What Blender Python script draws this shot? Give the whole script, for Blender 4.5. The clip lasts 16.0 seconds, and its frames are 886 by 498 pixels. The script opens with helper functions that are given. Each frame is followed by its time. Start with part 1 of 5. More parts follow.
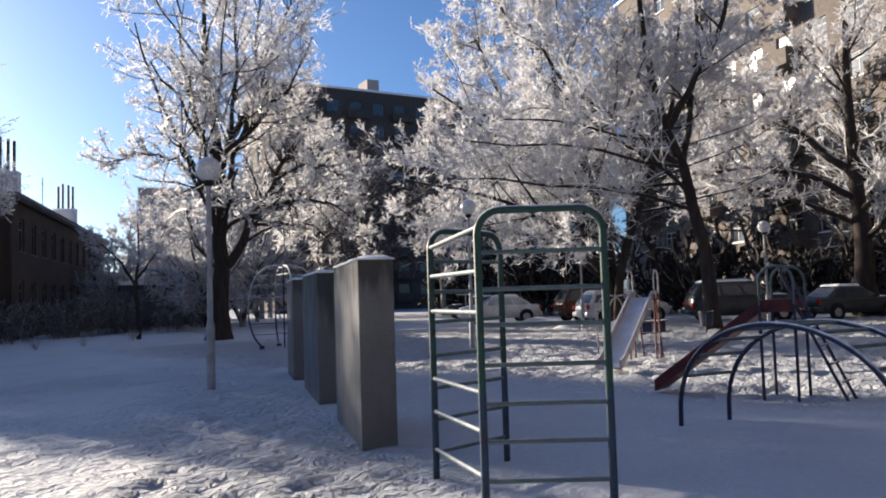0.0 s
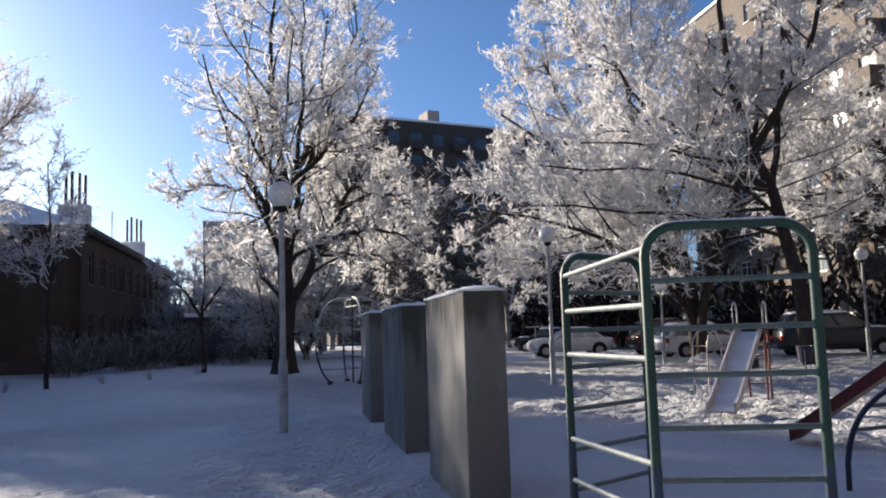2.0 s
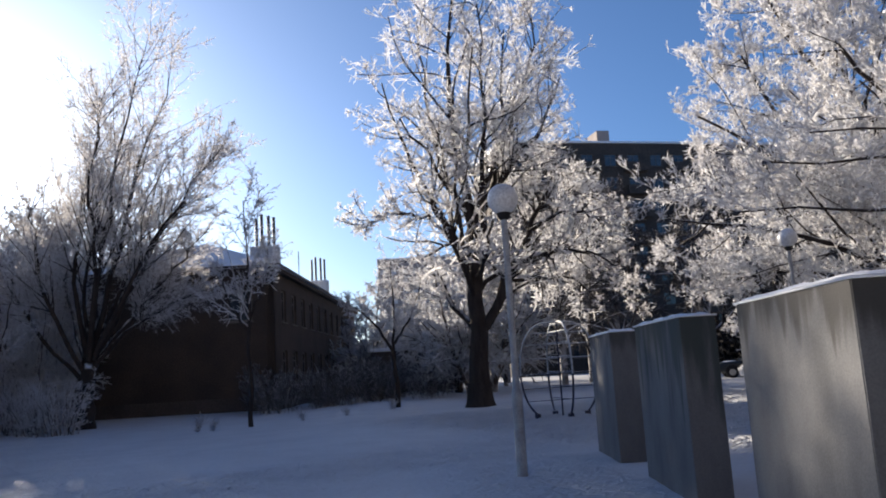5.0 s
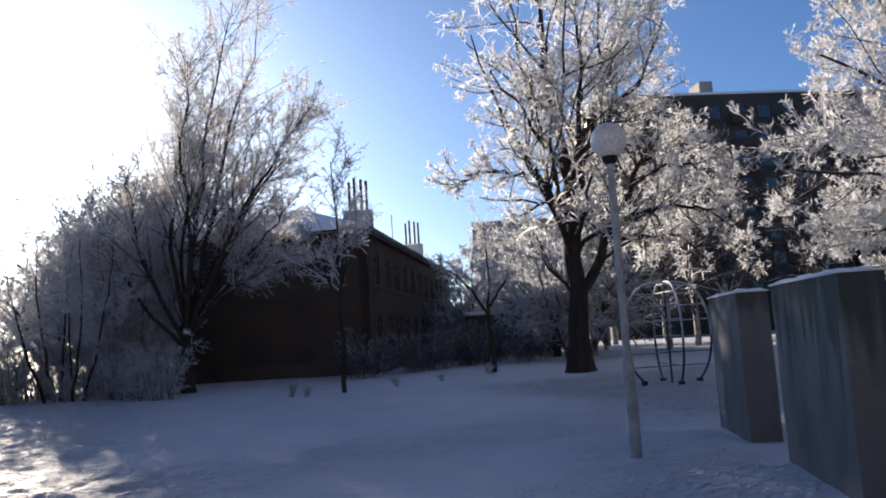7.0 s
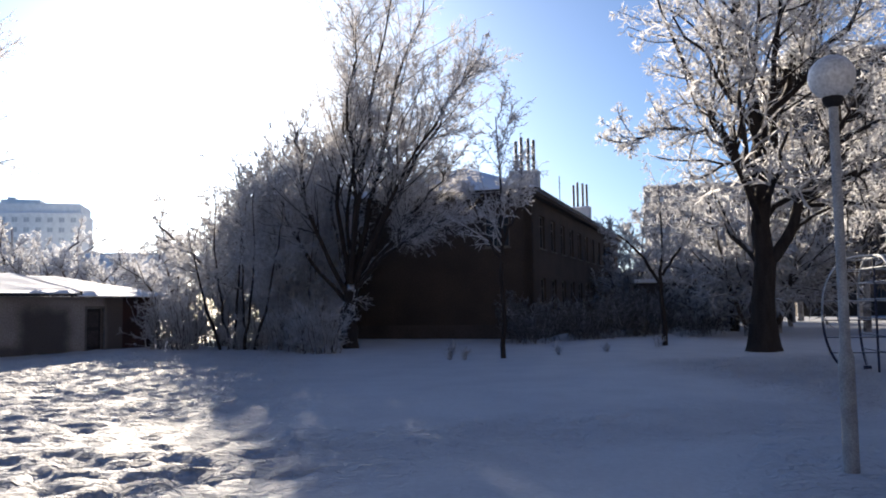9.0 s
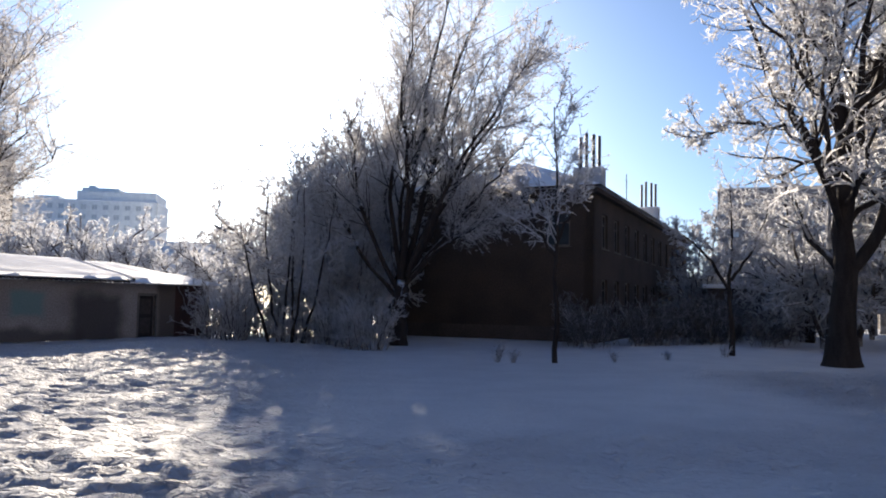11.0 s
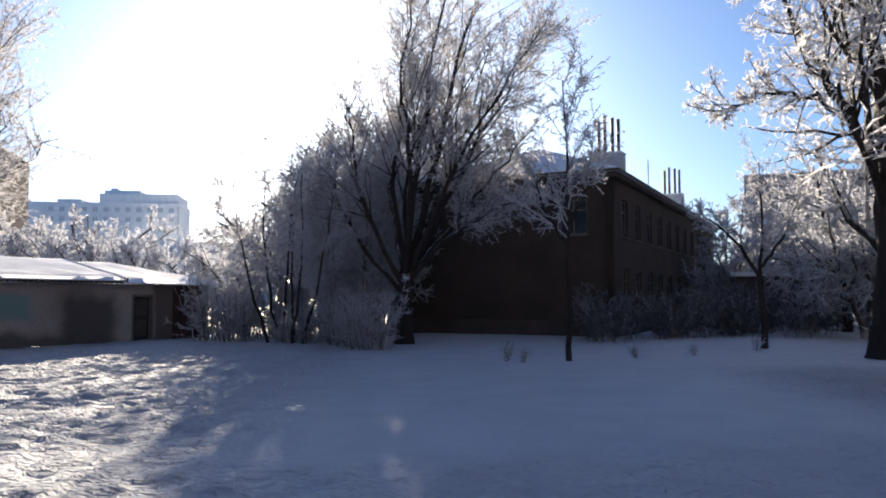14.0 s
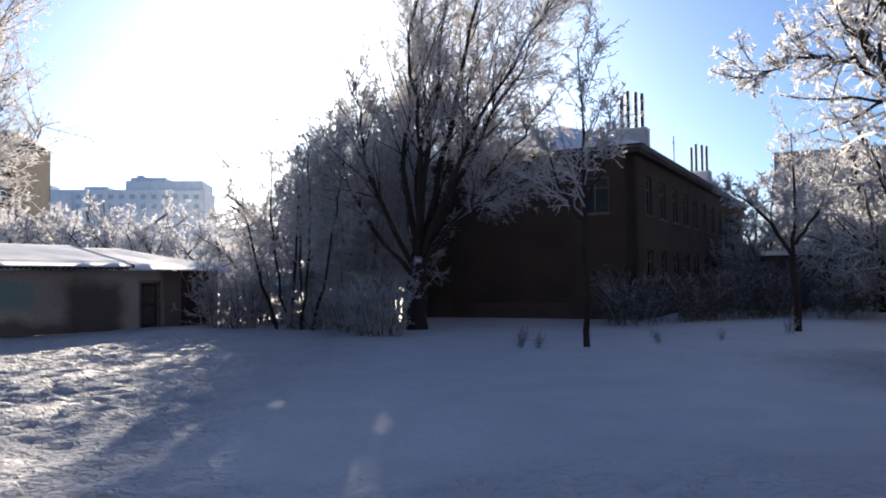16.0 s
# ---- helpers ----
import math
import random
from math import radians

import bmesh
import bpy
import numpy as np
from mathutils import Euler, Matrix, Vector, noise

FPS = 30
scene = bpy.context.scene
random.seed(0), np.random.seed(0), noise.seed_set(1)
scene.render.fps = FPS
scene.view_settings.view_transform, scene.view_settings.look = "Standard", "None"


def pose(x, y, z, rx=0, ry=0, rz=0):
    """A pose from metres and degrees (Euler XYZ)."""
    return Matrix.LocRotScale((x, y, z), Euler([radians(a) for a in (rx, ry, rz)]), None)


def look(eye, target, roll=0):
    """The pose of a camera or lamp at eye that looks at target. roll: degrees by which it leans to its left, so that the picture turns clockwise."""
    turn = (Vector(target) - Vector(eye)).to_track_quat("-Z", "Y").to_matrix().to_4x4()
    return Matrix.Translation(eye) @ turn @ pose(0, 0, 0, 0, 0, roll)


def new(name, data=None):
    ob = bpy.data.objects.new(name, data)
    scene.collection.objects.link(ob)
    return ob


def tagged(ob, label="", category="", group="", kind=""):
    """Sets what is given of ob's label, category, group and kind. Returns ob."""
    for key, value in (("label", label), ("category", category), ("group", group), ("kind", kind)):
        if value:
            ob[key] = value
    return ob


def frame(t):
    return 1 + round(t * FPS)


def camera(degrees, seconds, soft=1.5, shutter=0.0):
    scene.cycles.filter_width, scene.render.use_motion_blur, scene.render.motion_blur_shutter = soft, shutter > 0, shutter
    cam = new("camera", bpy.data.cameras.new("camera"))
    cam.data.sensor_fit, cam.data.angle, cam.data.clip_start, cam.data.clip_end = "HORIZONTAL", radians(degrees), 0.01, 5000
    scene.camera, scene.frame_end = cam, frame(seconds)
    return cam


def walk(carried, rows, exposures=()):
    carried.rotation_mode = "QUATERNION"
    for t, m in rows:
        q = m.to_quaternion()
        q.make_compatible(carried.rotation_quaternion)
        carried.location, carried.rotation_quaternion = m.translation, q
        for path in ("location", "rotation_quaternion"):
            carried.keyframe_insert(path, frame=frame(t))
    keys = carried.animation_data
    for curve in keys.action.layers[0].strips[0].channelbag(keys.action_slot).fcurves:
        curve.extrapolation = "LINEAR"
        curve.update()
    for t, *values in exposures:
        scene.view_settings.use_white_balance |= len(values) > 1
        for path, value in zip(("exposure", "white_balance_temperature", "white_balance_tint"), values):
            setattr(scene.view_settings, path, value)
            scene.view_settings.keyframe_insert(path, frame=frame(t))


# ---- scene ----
cam = camera(58.6, 16.0, 1.9)
PATH = [
    (0, (0.071, 0.114, 1.491), (1.501, 1.508, 1.611), -1.8),
    (0.5, (0.176, 0.324, 1.499), (1.551, 1.769, 1.65), -1.7),
    (1, (0.301, 0.749, 1.514), (1.659, 2.21, 1.656), -0.7),
    (1.5, (0.38, 1.061, 1.527), (1.731, 2.525, 1.699), -0.7),
    (2, (0.541, 1.333, 1.564), (1.863, 2.821, 1.767), -1.8),
    (2.5, (0.61, 1.7, 1.536), (1.76, 3.322, 1.755), -1.7),
    (3, (0.608, 2.121, 1.572), (1.738, 3.755, 1.802), -1.4),
    (3.5, (0.709, 2.434, 1.565), (1.799, 4.098, 1.774), -4.7),
    (3.7, (0.754, 2.566, 1.57), (1.82, 4.242, 1.798), -2.6),
    (5.8, (1.021, 3.98, 1.482), (1.937, 5.726, 1.819), -3.3),
    (6, (1.101, 4.072, 1.485), (1.969, 5.844, 1.809), -1.4),
    (6.5, (1.263, 4.386, 1.537), (2.08, 6.186, 1.842), -1.0),
    (7, (1.456, 4.646, 1.563), (2.218, 6.482, 1.786), -3.7),
    (7.5, (1.645, 4.891, 1.604), (2.195, 6.801, 1.827), -2.5),
    (8, (1.738, 5.219, 1.609), (2.158, 7.167, 1.773), -3.8),
    (8.2, (1.754, 5.359, 1.626), (2.131, 7.317, 1.785), -2.6),
    (10.3, (2.28, 6.496, 1.665), (2.667, 8.455, 1.782), 0.7),
    (10.5, (2.333, 6.61, 1.663), (2.643, 8.583, 1.768), -1.2),
    (11, (2.59, 6.939, 1.683), (2.781, 8.925, 1.821), 1.1),
    (11.5, (2.815, 7.318, 1.637), (2.959, 9.308, 1.782), 1.2),
    (12, (2.926, 7.698, 1.668), (3.108, 9.687, 1.781), 1.1),
    (12.5, (3.079, 7.977, 1.694), (3.22, 9.968, 1.825), -1.2),
    (13, (3.207, 8.197, 1.686), (3.325, 10.185, 1.876), -0.1),
    (13.5, (3.26, 8.504, 1.691), (3.336, 10.495, 1.863), 2.0),
    (14, (3.399, 8.827, 1.684), (3.529, 10.819, 1.809), -0.1),
    (14.5, (3.587, 9.154, 1.695), (3.645, 11.15, 1.811), 0.4),
    (15, (3.721, 9.463, 1.704), (3.711, 11.46, 1.823), 0.3),
    (15.5, (3.843, 9.788, 1.708), (3.887, 11.784, 1.832), 3.9),
    (16, (3.918, 10.04, 1.684), (3.982, 12.037, 1.767), -0.7),
]
walk(cam, [(t, look(eye, target, roll)) for t, eye, target, roll in PATH], [(0.0, 1.30, 7300, 10), (4.0, 1.26, 7300, 10), (7.0, 1.18, 7300, 10), (12.0, 1.22, 7300, 10), (16.0, 1.26, 7300, 10)])

# ---- sky and sun ----
SUN_AZ, SUN_EL = -5.2, 14.2          # degrees right of +y, degrees above the horizon
world = bpy.data.worlds.new("world")
scene.world = world
world.use_nodes = True
wn = world.node_tree
wn.nodes.clear()
sky = wn.nodes.new("ShaderNodeTexSky")
sky.sky_type = "NISHITA"
sky.sun_disc = False
sky.sun_elevation, sky.sun_rotation = radians(SUN_EL), radians(SUN_AZ)
sky.air_density, sky.dust_density, sky.ozone_density, sky.altitude = 0.8, 1.3, 7.0, 200
bg = wn.nodes.new("ShaderNodeBackground")
bg.inputs["Strength"].default_value = 0.073
wo = wn.nodes.new("ShaderNodeOutputWorld")
wn.links.new(sky.outputs[0], bg.inputs[0])
wn.links.new(bg.outputs[0], wo.inputs[0])
sun = new("sun", bpy.data.lights.new("sun", "SUN"))
sun.data.energy, sun.data.angle, sun.data.color = 5.0, radians(0.6), (1.0, 0.91, 0.81)
sv = Vector((math.sin(radians(SUN_AZ)) * math.cos(radians(SUN_EL)), math.cos(radians(SUN_AZ)) * math.cos(radians(SUN_EL)), math.sin(radians(SUN_EL))))
sun.matrix_world = look(sv * 100, (0, 0, 0))


# ---- materials ----
def material(name, colour, rough=0.8, dark=None, scale=3.0, fine=40.0, bump=0.3, dist=0.01, metal=0.0, frost=None, trans=0.0,
             rand=0.0, streak=None, spec=0.3, frost_colour=(0.82, 0.84, 0.88), contrast=0.25):
    """Two-scale procedural surface. dark: second colour, mixed in large patches. frost: (low, high) of the upward normal between which rime settles."""
    m = bpy.data.materials.new(name)
    m.use_nodes = True
    nt = m.node_tree
    n, l = nt.nodes, nt.links
    p = n["Principled BSDF"]
    p.inputs["Roughness"].default_value = rough
    p.inputs["Metallic"].default_value = metal
    p.inputs["Specular IOR Level"].default_value = spec
    tc = n.new("ShaderNodeTexCoord")
    big = n.new("ShaderNodeTexNoise")
    big.inputs["Scale"].default_value, big.inputs["Detail"].default_value = scale, 5
    small = n.new("ShaderNodeTexNoise")
    small.inputs["Scale"].default_value, small.inputs["Detail"].default_value = fine, 4
    if streak:
        mp = n.new("ShaderNodeMapping")
        mp.inputs["Scale"].default_value = streak
        l.new(tc.outputs["Object"], mp.inputs["Vector"])
        l.new(mp.outputs[0], big.inputs["Vector"])
    else:
        l.new(tc.outputs["Object"], big.inputs["Vector"])
    l.new(tc.outputs["Object"], small.inputs["Vector"])
    ramp = n.new("ShaderNodeMapRange")
    ramp.inputs["From Min"].default_value, ramp.inputs["From Max"].default_value = 0.38, 0.66
    l.new(big.outputs["Fac"], ramp.inputs["Value"])
    mix = n.new("ShaderNodeMix")
    mix.data_type = "RGBA"
    d = dark or tuple(c * 0.7 for c in colour)
    mix.inputs["A"].default_value, mix.inputs["B"].default_value = (*colour, 1), (*d, 1)
    l.new(ramp.outputs[0], mix.inputs["Factor"])
    hs = n.new("ShaderNodeHueSaturation")
    vr = n.new("ShaderNodeMapRange")
    vr.inputs["From Min"].default_value, vr.inputs["From Max"].default_value = 0.3, 0.7
    vr.inputs["To Min"].default_value, vr.inputs["To Max"].default_value = 1 - contrast, 1 + contrast
    l.new(small.outputs["Fac"], vr.inputs["Value"])
    l.new(vr.outputs[0], hs.inputs["Value"])
    l.new(mix.outputs["Result"], hs.inputs["Color"])
    out = hs.outputs[0]
    if rand:
        oi = n.new("ShaderNodeObjectInfo")
        rr = n.new("ShaderNodeMapRange")
        rr.inputs["To Min"].default_value, rr.inputs["To Max"].default_value = 1 - rand, 1 + rand
        h2 = n.new("ShaderNodeHueSaturation")
        l.new(oi.outputs["Random"], rr.inputs["Value"])
        l.new(rr.outputs[0], h2.inputs["Value"])
        l.new(out, h2.inputs["Color"])
        out = h2.outputs[0]
    if frost:
        ge = n.new("ShaderNodeNewGeometry")
        se = n.new("ShaderNodeSeparateXYZ")
        l.new(ge.outputs["Normal"], se.inputs[0])
        ad = n.new("ShaderNodeMath")
        ad.operation = "MULTIPLY_ADD"
        l.new(big.outputs["Fac"], ad.inputs[0])
        ad.inputs[1].default_value = 0.8
        l.new(se.outputs["Z"], ad.inputs[2])
        fr = n.new("ShaderNodeMapRange")
        fr.inputs["From Min"].default_value, fr.inputs["From Max"].default_value = frost[0] + 0.4, frost[1] + 0.4
        l.new(ad.outputs[0], fr.inputs["Value"])
        fm = n.new("ShaderNodeMix")
        fm.data_type = "RGBA"
        l.new(fr.outputs[0], fm.inputs["Factor"])
        l.new(out, fm.inputs["A"])
        fm.inputs["B"].default_value = (*frost_colour, 1)
        out = fm.outputs["Result"]
    l.new(out, p.inputs["Base Color"])
    if bump:
        b = n.new("ShaderNodeBump")
        b.inputs["Strength"].default_value, b.inputs["Distance"].default_value = bump, dist
        l.new(small.outputs["Fac"], b.inputs["Height"])
        l.new(b.outputs[0], p.inputs["Normal"])
    if trans:
        tl = n.new("ShaderNodeBsdfTranslucent")
        l.new(out, tl.inputs["Color"])
        ms = n.new("ShaderNodeMixShader")
        ms.inputs[0].default_value = trans
        l.new(p.outputs[0], ms.inputs[1])
        l.new(tl.outputs[0], ms.inputs[2])
        l.new(ms.outputs[0], n["Material Output"].inputs["Surface"])
    return m


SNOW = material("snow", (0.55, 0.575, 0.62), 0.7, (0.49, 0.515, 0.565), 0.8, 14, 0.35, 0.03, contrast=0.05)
sn = SNOW.node_tree
wear = sn.nodes.new("ShaderNodeAttribute")
wear.attribute_name = "worn"
clod = sn.nodes.new("ShaderNodeTexNoise")
clod.inputs["Scale"].default_value, clod.inputs["Detail"].default_value, clod.inputs["Distortion"].default_value = 6.5, 5.0, 0.8
stretch = sn.nodes.new("ShaderNodeMapping")
stretch.inputs["Scale"].default_value = (1.0, 1.35, 1.0)
where = sn.nodes.new("ShaderNodeTexCoord")
sn.links.new(where.outputs["Object"], stretch.inputs["Vector"])
sn.links.new(stretch.outputs[0], clod.inputs["Vector"])
amount = sn.nodes.new("ShaderNodeMath")
amount.operation = "MULTIPLY"
sn.links.new(wear.outputs["Fac"], amount.inputs[0])
sn.links.new(clod.outputs["Fac"], amount.inputs[1])
lumps = sn.nodes.new("ShaderNodeBump")
lumps.inputs["Strength"].default_value, lumps.inputs["Distance"].default_value = 1.0, 0.2
sn.links.new(amount.outputs[0], lumps.inputs["Height"])
grain = sn.nodes["Bump"]
sn.links.new(lumps.outputs[0], grain.inputs["Normal"])
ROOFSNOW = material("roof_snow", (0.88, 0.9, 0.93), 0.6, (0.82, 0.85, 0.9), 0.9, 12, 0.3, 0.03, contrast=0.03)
BARK = material("bark", (0.028, 0.021, 0.019), 0.95, (0.045, 0.036, 0.032), 2.0, 26, 0.8, 0.03, frost=(0.5, 0.95), streak=(3, 3, 0.6))
BARKF = material("frosted_bark", (0.07, 0.055, 0.048), 0.95, (0.11, 0.09, 0.08), 2.5, 30, 0.6, 0.02, frost=(-0.2, 0.55))
TWIG = material("rimed_twigs", (0.69, 0.70, 0.73), 0.8, (0.45, 0.435, 0.44), 0.7, 9, 0, trans=0.5, contrast=0.3, frost=(-0.3, 0.9))
# dark copy of the rimed twigs: the shade they stand in is in the colour
TWIGB = material("shade_darkened_twigs", (0.13, 0.124, 0.135), 0.85, (0.06, 0.056, 0.06), 0.7, 9, 0, trans=0.3, contrast=0.35, frost=(0.35, 1.5))
# less rime cover, yet lightened and more translucent: backlit glow put into the colour
TWIGD = material("glow_lightened_twigs", (0.76, 0.77, 0.79), 0.85, (0.52, 0.505, 0.515), 0.7, 9, 0, trans=0.62, contrast=0.35, frost=(0.0, 1.1))
# darker twig copy for the willow: dimness against bright sky put into the colour
TWIGW = material("sky_dimmed_twigs", (0.62, 0.615, 0.63), 0.85, (0.36, 0.345, 0.345), 0.7, 9, 0, trans=0.58, contrast=0.35, frost=(0.0, 1.1))
CONCRETE = material("concrete", (0.152, 0.156, 0.163), 0.9, (0.106, 0.110, 0.117), 1.6, 60, 0.4, 0.006, streak=(1.6, 1.6, 0.7), contrast=0.12)
POLE = material("pole_paint", (0.33, 0.35, 0.37), 0.55, (0.22, 0.23, 0.25), 4, 60, 0.2, 0.003, rand=0.1)
GLOBE = material("frosted_globe", (0.78, 0.79, 0.8), 0.35, (0.6, 0.6, 0.6), 4, 30, 0.05, 0.003)
GREEN = material("green_paint", (0.012, 0.055, 0.047), 0.5, (0.012, 0.036, 0.04), 5, 50, 0.3, 0.003, frost=(0.45, 0.8))
BLUE = material("blue_paint", (0.016, 0.045, 0.09), 0.5, (0.018, 0.028, 0.05), 5, 50, 0.3, 0.003, frost=(0.45, 0.8))
NAVY = material("navy_paint", (0.02, 0.03, 0.075), 0.45, (0.025, 0.025, 0.04), 5, 50, 0.3, 0.003, frost=(0.5, 0.85))
RIMED = material("rimed_rung", (0.10, 0.14, 0.15), 0.6, (0.16, 0.18, 0.19), 9, 50, 0.3, 0.004, frost=(0.15, 0.9), frost_colour=(0.42, 0.45, 0.48))
RIMEW = material("thick_rime", (0.22, 0.25, 0.27), 0.7, (0.34, 0.36, 0.38), 9, 50, 0.3, 0.004, frost=(-0.1, 0.6), frost_colour=(0.68, 0.7, 0.73))
RUNG = material("frosted_rung", (0.06, 0.11, 0.12), 0.6, (0.10, 0.12, 0.13), 9, 50, 0.3, 0.004, frost=(0.5, 1.2), frost_colour=(0.30, 0.33, 0.35))
RED = material("red_paint", (0.13, 0.022, 0.022), 0.55, (0.07, 0.018, 0.02), 4, 40, 0.3, 0.003, frost=(0.75, 1.0))
RUST = material("rusty_red_paint", (0.15, 0.045, 0.042), 0.6, (0.08, 0.04, 0.04), 4, 40, 0.3, 0.003, frost=(0.6, 0.95))
STEEL = material("worn_steel", (0.5, 0.47, 0.46), 0.45, (0.32, 0.28, 0.27), 3, 50, 0.2, 0.002, metal=0.4, frost=(0.6, 1.1))
BRICKD = material("dark_plaster", (0.082, 0.062, 0.052), 0.9, (0.055, 0.044, 0.039), 0.5, 14, 0.4, 0.02)
PLINTH = material("plinth_render", (0.09, 0.075, 0.07), 0.9, None, 0.6, 14, 0.4, 0.02)
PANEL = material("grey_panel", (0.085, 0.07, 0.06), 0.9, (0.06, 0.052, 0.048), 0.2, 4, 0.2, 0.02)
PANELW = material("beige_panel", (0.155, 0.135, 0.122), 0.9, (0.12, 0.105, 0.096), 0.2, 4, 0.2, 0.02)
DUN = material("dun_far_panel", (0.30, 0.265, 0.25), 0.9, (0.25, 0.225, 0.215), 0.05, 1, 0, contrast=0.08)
# far walls: the haze of distance is put into this pale colour
PALE = material("hazed_far_panel", (0.88, 0.90, 0.89), 0.9, (0.82, 0.84, 0.84), 0.05, 1, 0, contrast=0.08)
FRAME = material("window_frame_paint", (0.62, 0.62, 0.6), 0.6, None, 4, 30, 0.1, 0.003)
# far panes paled too, carrying the same distance haze in their colour
PALEGLASS = material("hazed_far_pane", (0.56, 0.6, 0.62), 0.3, None, 0.2, 2, 0, contrast=0.1)
OLDWOOD = material("old_window_wood", (0.20, 0.18, 0.165), 0.8, None, 4, 30, 0.1, 0.003)
GLASS = material("dark_pane", (0.03, 0.04, 0.05), 0.1, (0.05, 0.06, 0.075), 0.6, 2, 0, spec=0.6)
SUNGLASS = material("bright_pane", (0.03, 0.04, 0.05), 0.06, (0.05, 0.06, 0.075), 0.6, 2, 0, spec=0.6)
TIN = material("pipe_tin", (0.085, 0.085, 0.092), 0.6, (0.055, 0.055, 0.06), 3, 30, 0.2, 0.004, metal=0.2)
WHITEBLOCK = material("whitewashed_block", (0.6, 0.6, 0.6), 0.9, (0.45, 0.45, 0.46), 1.5, 20, 0.3, 0.01)
SHEDW = material("shed_render", (0.42, 0.38, 0.35), 0.9, (0.30, 0.265, 0.245), 0.35, 16, 0.4, 0.01)
# near-black twigs: the deep shade behind the cars is put into the colour
TWIGK = material("dark_twigs", (0.032, 0.028, 0.027), 0.9, (0.018, 0.016, 0.016), 0.7, 9, 0, contrast=0.3, frost=(0.9, 1.6))
REDB = material("red_brick", (0.085, 0.042, 0.034), 0.9, (0.055, 0.033, 0.029), 1.0, 18, 0.4, 0.01)
DOORD = material("dark_door", (0.05, 0.04, 0.037), 0.7, None, 2, 30, 0.2, 0.005)
CARW = material("white_car_paint", (0.66, 0.67, 0.68), 0.3, (0.5, 0.5, 0.5), 1.5, 20, 0)
CARB = material("brown_car_paint", (0.085, 0.032, 0.022), 0.35, (0.065, 0.03, 0.022), 1.5, 20, 0)
CARD = material("dark_car_paint", (0.035, 0.04, 0.045), 0.3, None, 1.5, 20, 0)
TYRE = material("tyre_rubber", (0.018, 0.018, 0.02), 0.85, None, 4, 40, 0.2, 0.004)
RIM = material("wheel_rim", (0.4, 0.4, 0.41), 0.4, None, 4, 40, 0, metal=0.7)
LAMPR = material("red_lamp_lens", (0.35, 0.02, 0.015), 0.25, None, 4, 40, 0)
LAMPW = material("clear_lamp_lens", (0.7, 0.7, 0.7), 0.2, None, 4, 40, 0)


# ---- mesh helpers ----
class Mesh:
    """Vertices and faces gathered in lists."""

    def __init__(self):
        self.v, self.f = [], []

    def add(self, vs, fs, m=None):
        k = len(self.v)
        self.v += [tuple(m @ Vector(a)) if m else tuple(a) for a in vs]
        self.f += [tuple(k + i for i in q) for q in fs]
        return self

    def box(self, x0, x1, y0, y1, z0, z1, c=0.0, m=None):
        """A box with chamfered edges of width c."""
        if c <= 0:
            vs = [(x, y, z) for x in (x0, x1) for y in (y0, y1) for z in (z0, z1)]
            return self.add(vs, [(0, 1, 3, 2), (4, 6, 7, 5), (0, 4, 5, 1), (2, 3, 7, 6), (0, 2, 6, 4), (1, 5, 7, 3)], m)
        bm = bmesh.new()
        bmesh.ops.create_cube(bm, size=1, matrix=Matrix.Translation(((x0 + x1) / 2, (y0 + y1) / 2, (z0 + z1) / 2)) @ Matrix.Diagonal((x1 - x0, y1 - y0, z1 - z0, 1)))
        bmesh.ops.bevel(bm, geom=list(bm.edges), offset=c, segments=2, affect="EDGES")
        self.add([a.co for a in bm.verts], [[a.index for a in q.verts] for q in bm.faces], m)
        bm.free()
        return self

    def tube(self, pts, r, n=8, m=None, caps=True):
        pts = [Vector(p) for p in pts]
        rs = r if isinstance(r, (list, tuple)) else [r] * len(pts)
        vs, fs = [], []
        up = None
        for i, p in enumerate(pts):
            t = (pts[min(i + 1, len(pts) - 1)] - pts[max(i - 1, 0)]).normalized()
            if up is None:
                up = t.cross(Vector((0.31, 0.17, 0.93)) if abs(t.z) < 0.9 else Vector((1, 0.1, 0))).normalized()
            up = (up - t * up.dot(t)).normalized()
            side = t.cross(up)
            for j in range(n):
                a = 2 * math.pi * j / n
                vs.append(p + (up * math.cos(a) + side * math.sin(a)) * rs[i])
        for i in range(len(pts) - 1):
            for j in range(n):
                k = (j + 1) % n
                fs.append((i * n + j, i * n + k, i * n + n + k, i * n + n + j))
        if caps:
            fs.append(tuple(range(n - 1, -1, -1)))
            fs.append(tuple(range((len(pts) - 1) * n, len(pts) * n)))
        return self.add(vs, fs, m)

    def lathe(self, prof, n=20, m=None):
        vs = [(r * math.cos(2 * math.pi * j / n), r * math.sin(2 * math.pi * j / n), z) for r, z in prof for j in range(n)]
        fs = [(i * n + j, i * n + (j + 1) % n, i * n + n + (j + 1) % n, i * n + n + j) for i in range(len(prof) - 1) for j in range(n)]
        fs += [tuple(range(n - 1, -1, -1)), tuple(range((len(prof) - 1) * n, len(prof) * n))]
        return self.add(vs, fs, m)

    def data(self, name, mat, smooth=False):
        seen, at, vs = {}, [], []
        for p in self.v:
            key = (round(p[0], 5), round(p[1], 5), round(p[2], 5))
            if key not in seen:
                seen[key] = len(vs)
                vs.append(p)
            at.append(seen[key])
        fs = [q for q in ([at[i] for i in f] for f in self.f) if len(set(q)) == len(q)]
        if smooth:
            fs = [f for f in fs if len(f) <= 4]
        me = bpy.data.meshes.new(name)
        me.from_pydata(vs, [], fs)
        me.materials.append(mat)
        if smooth:
            me.shade_smooth()
        me.update()
        return me


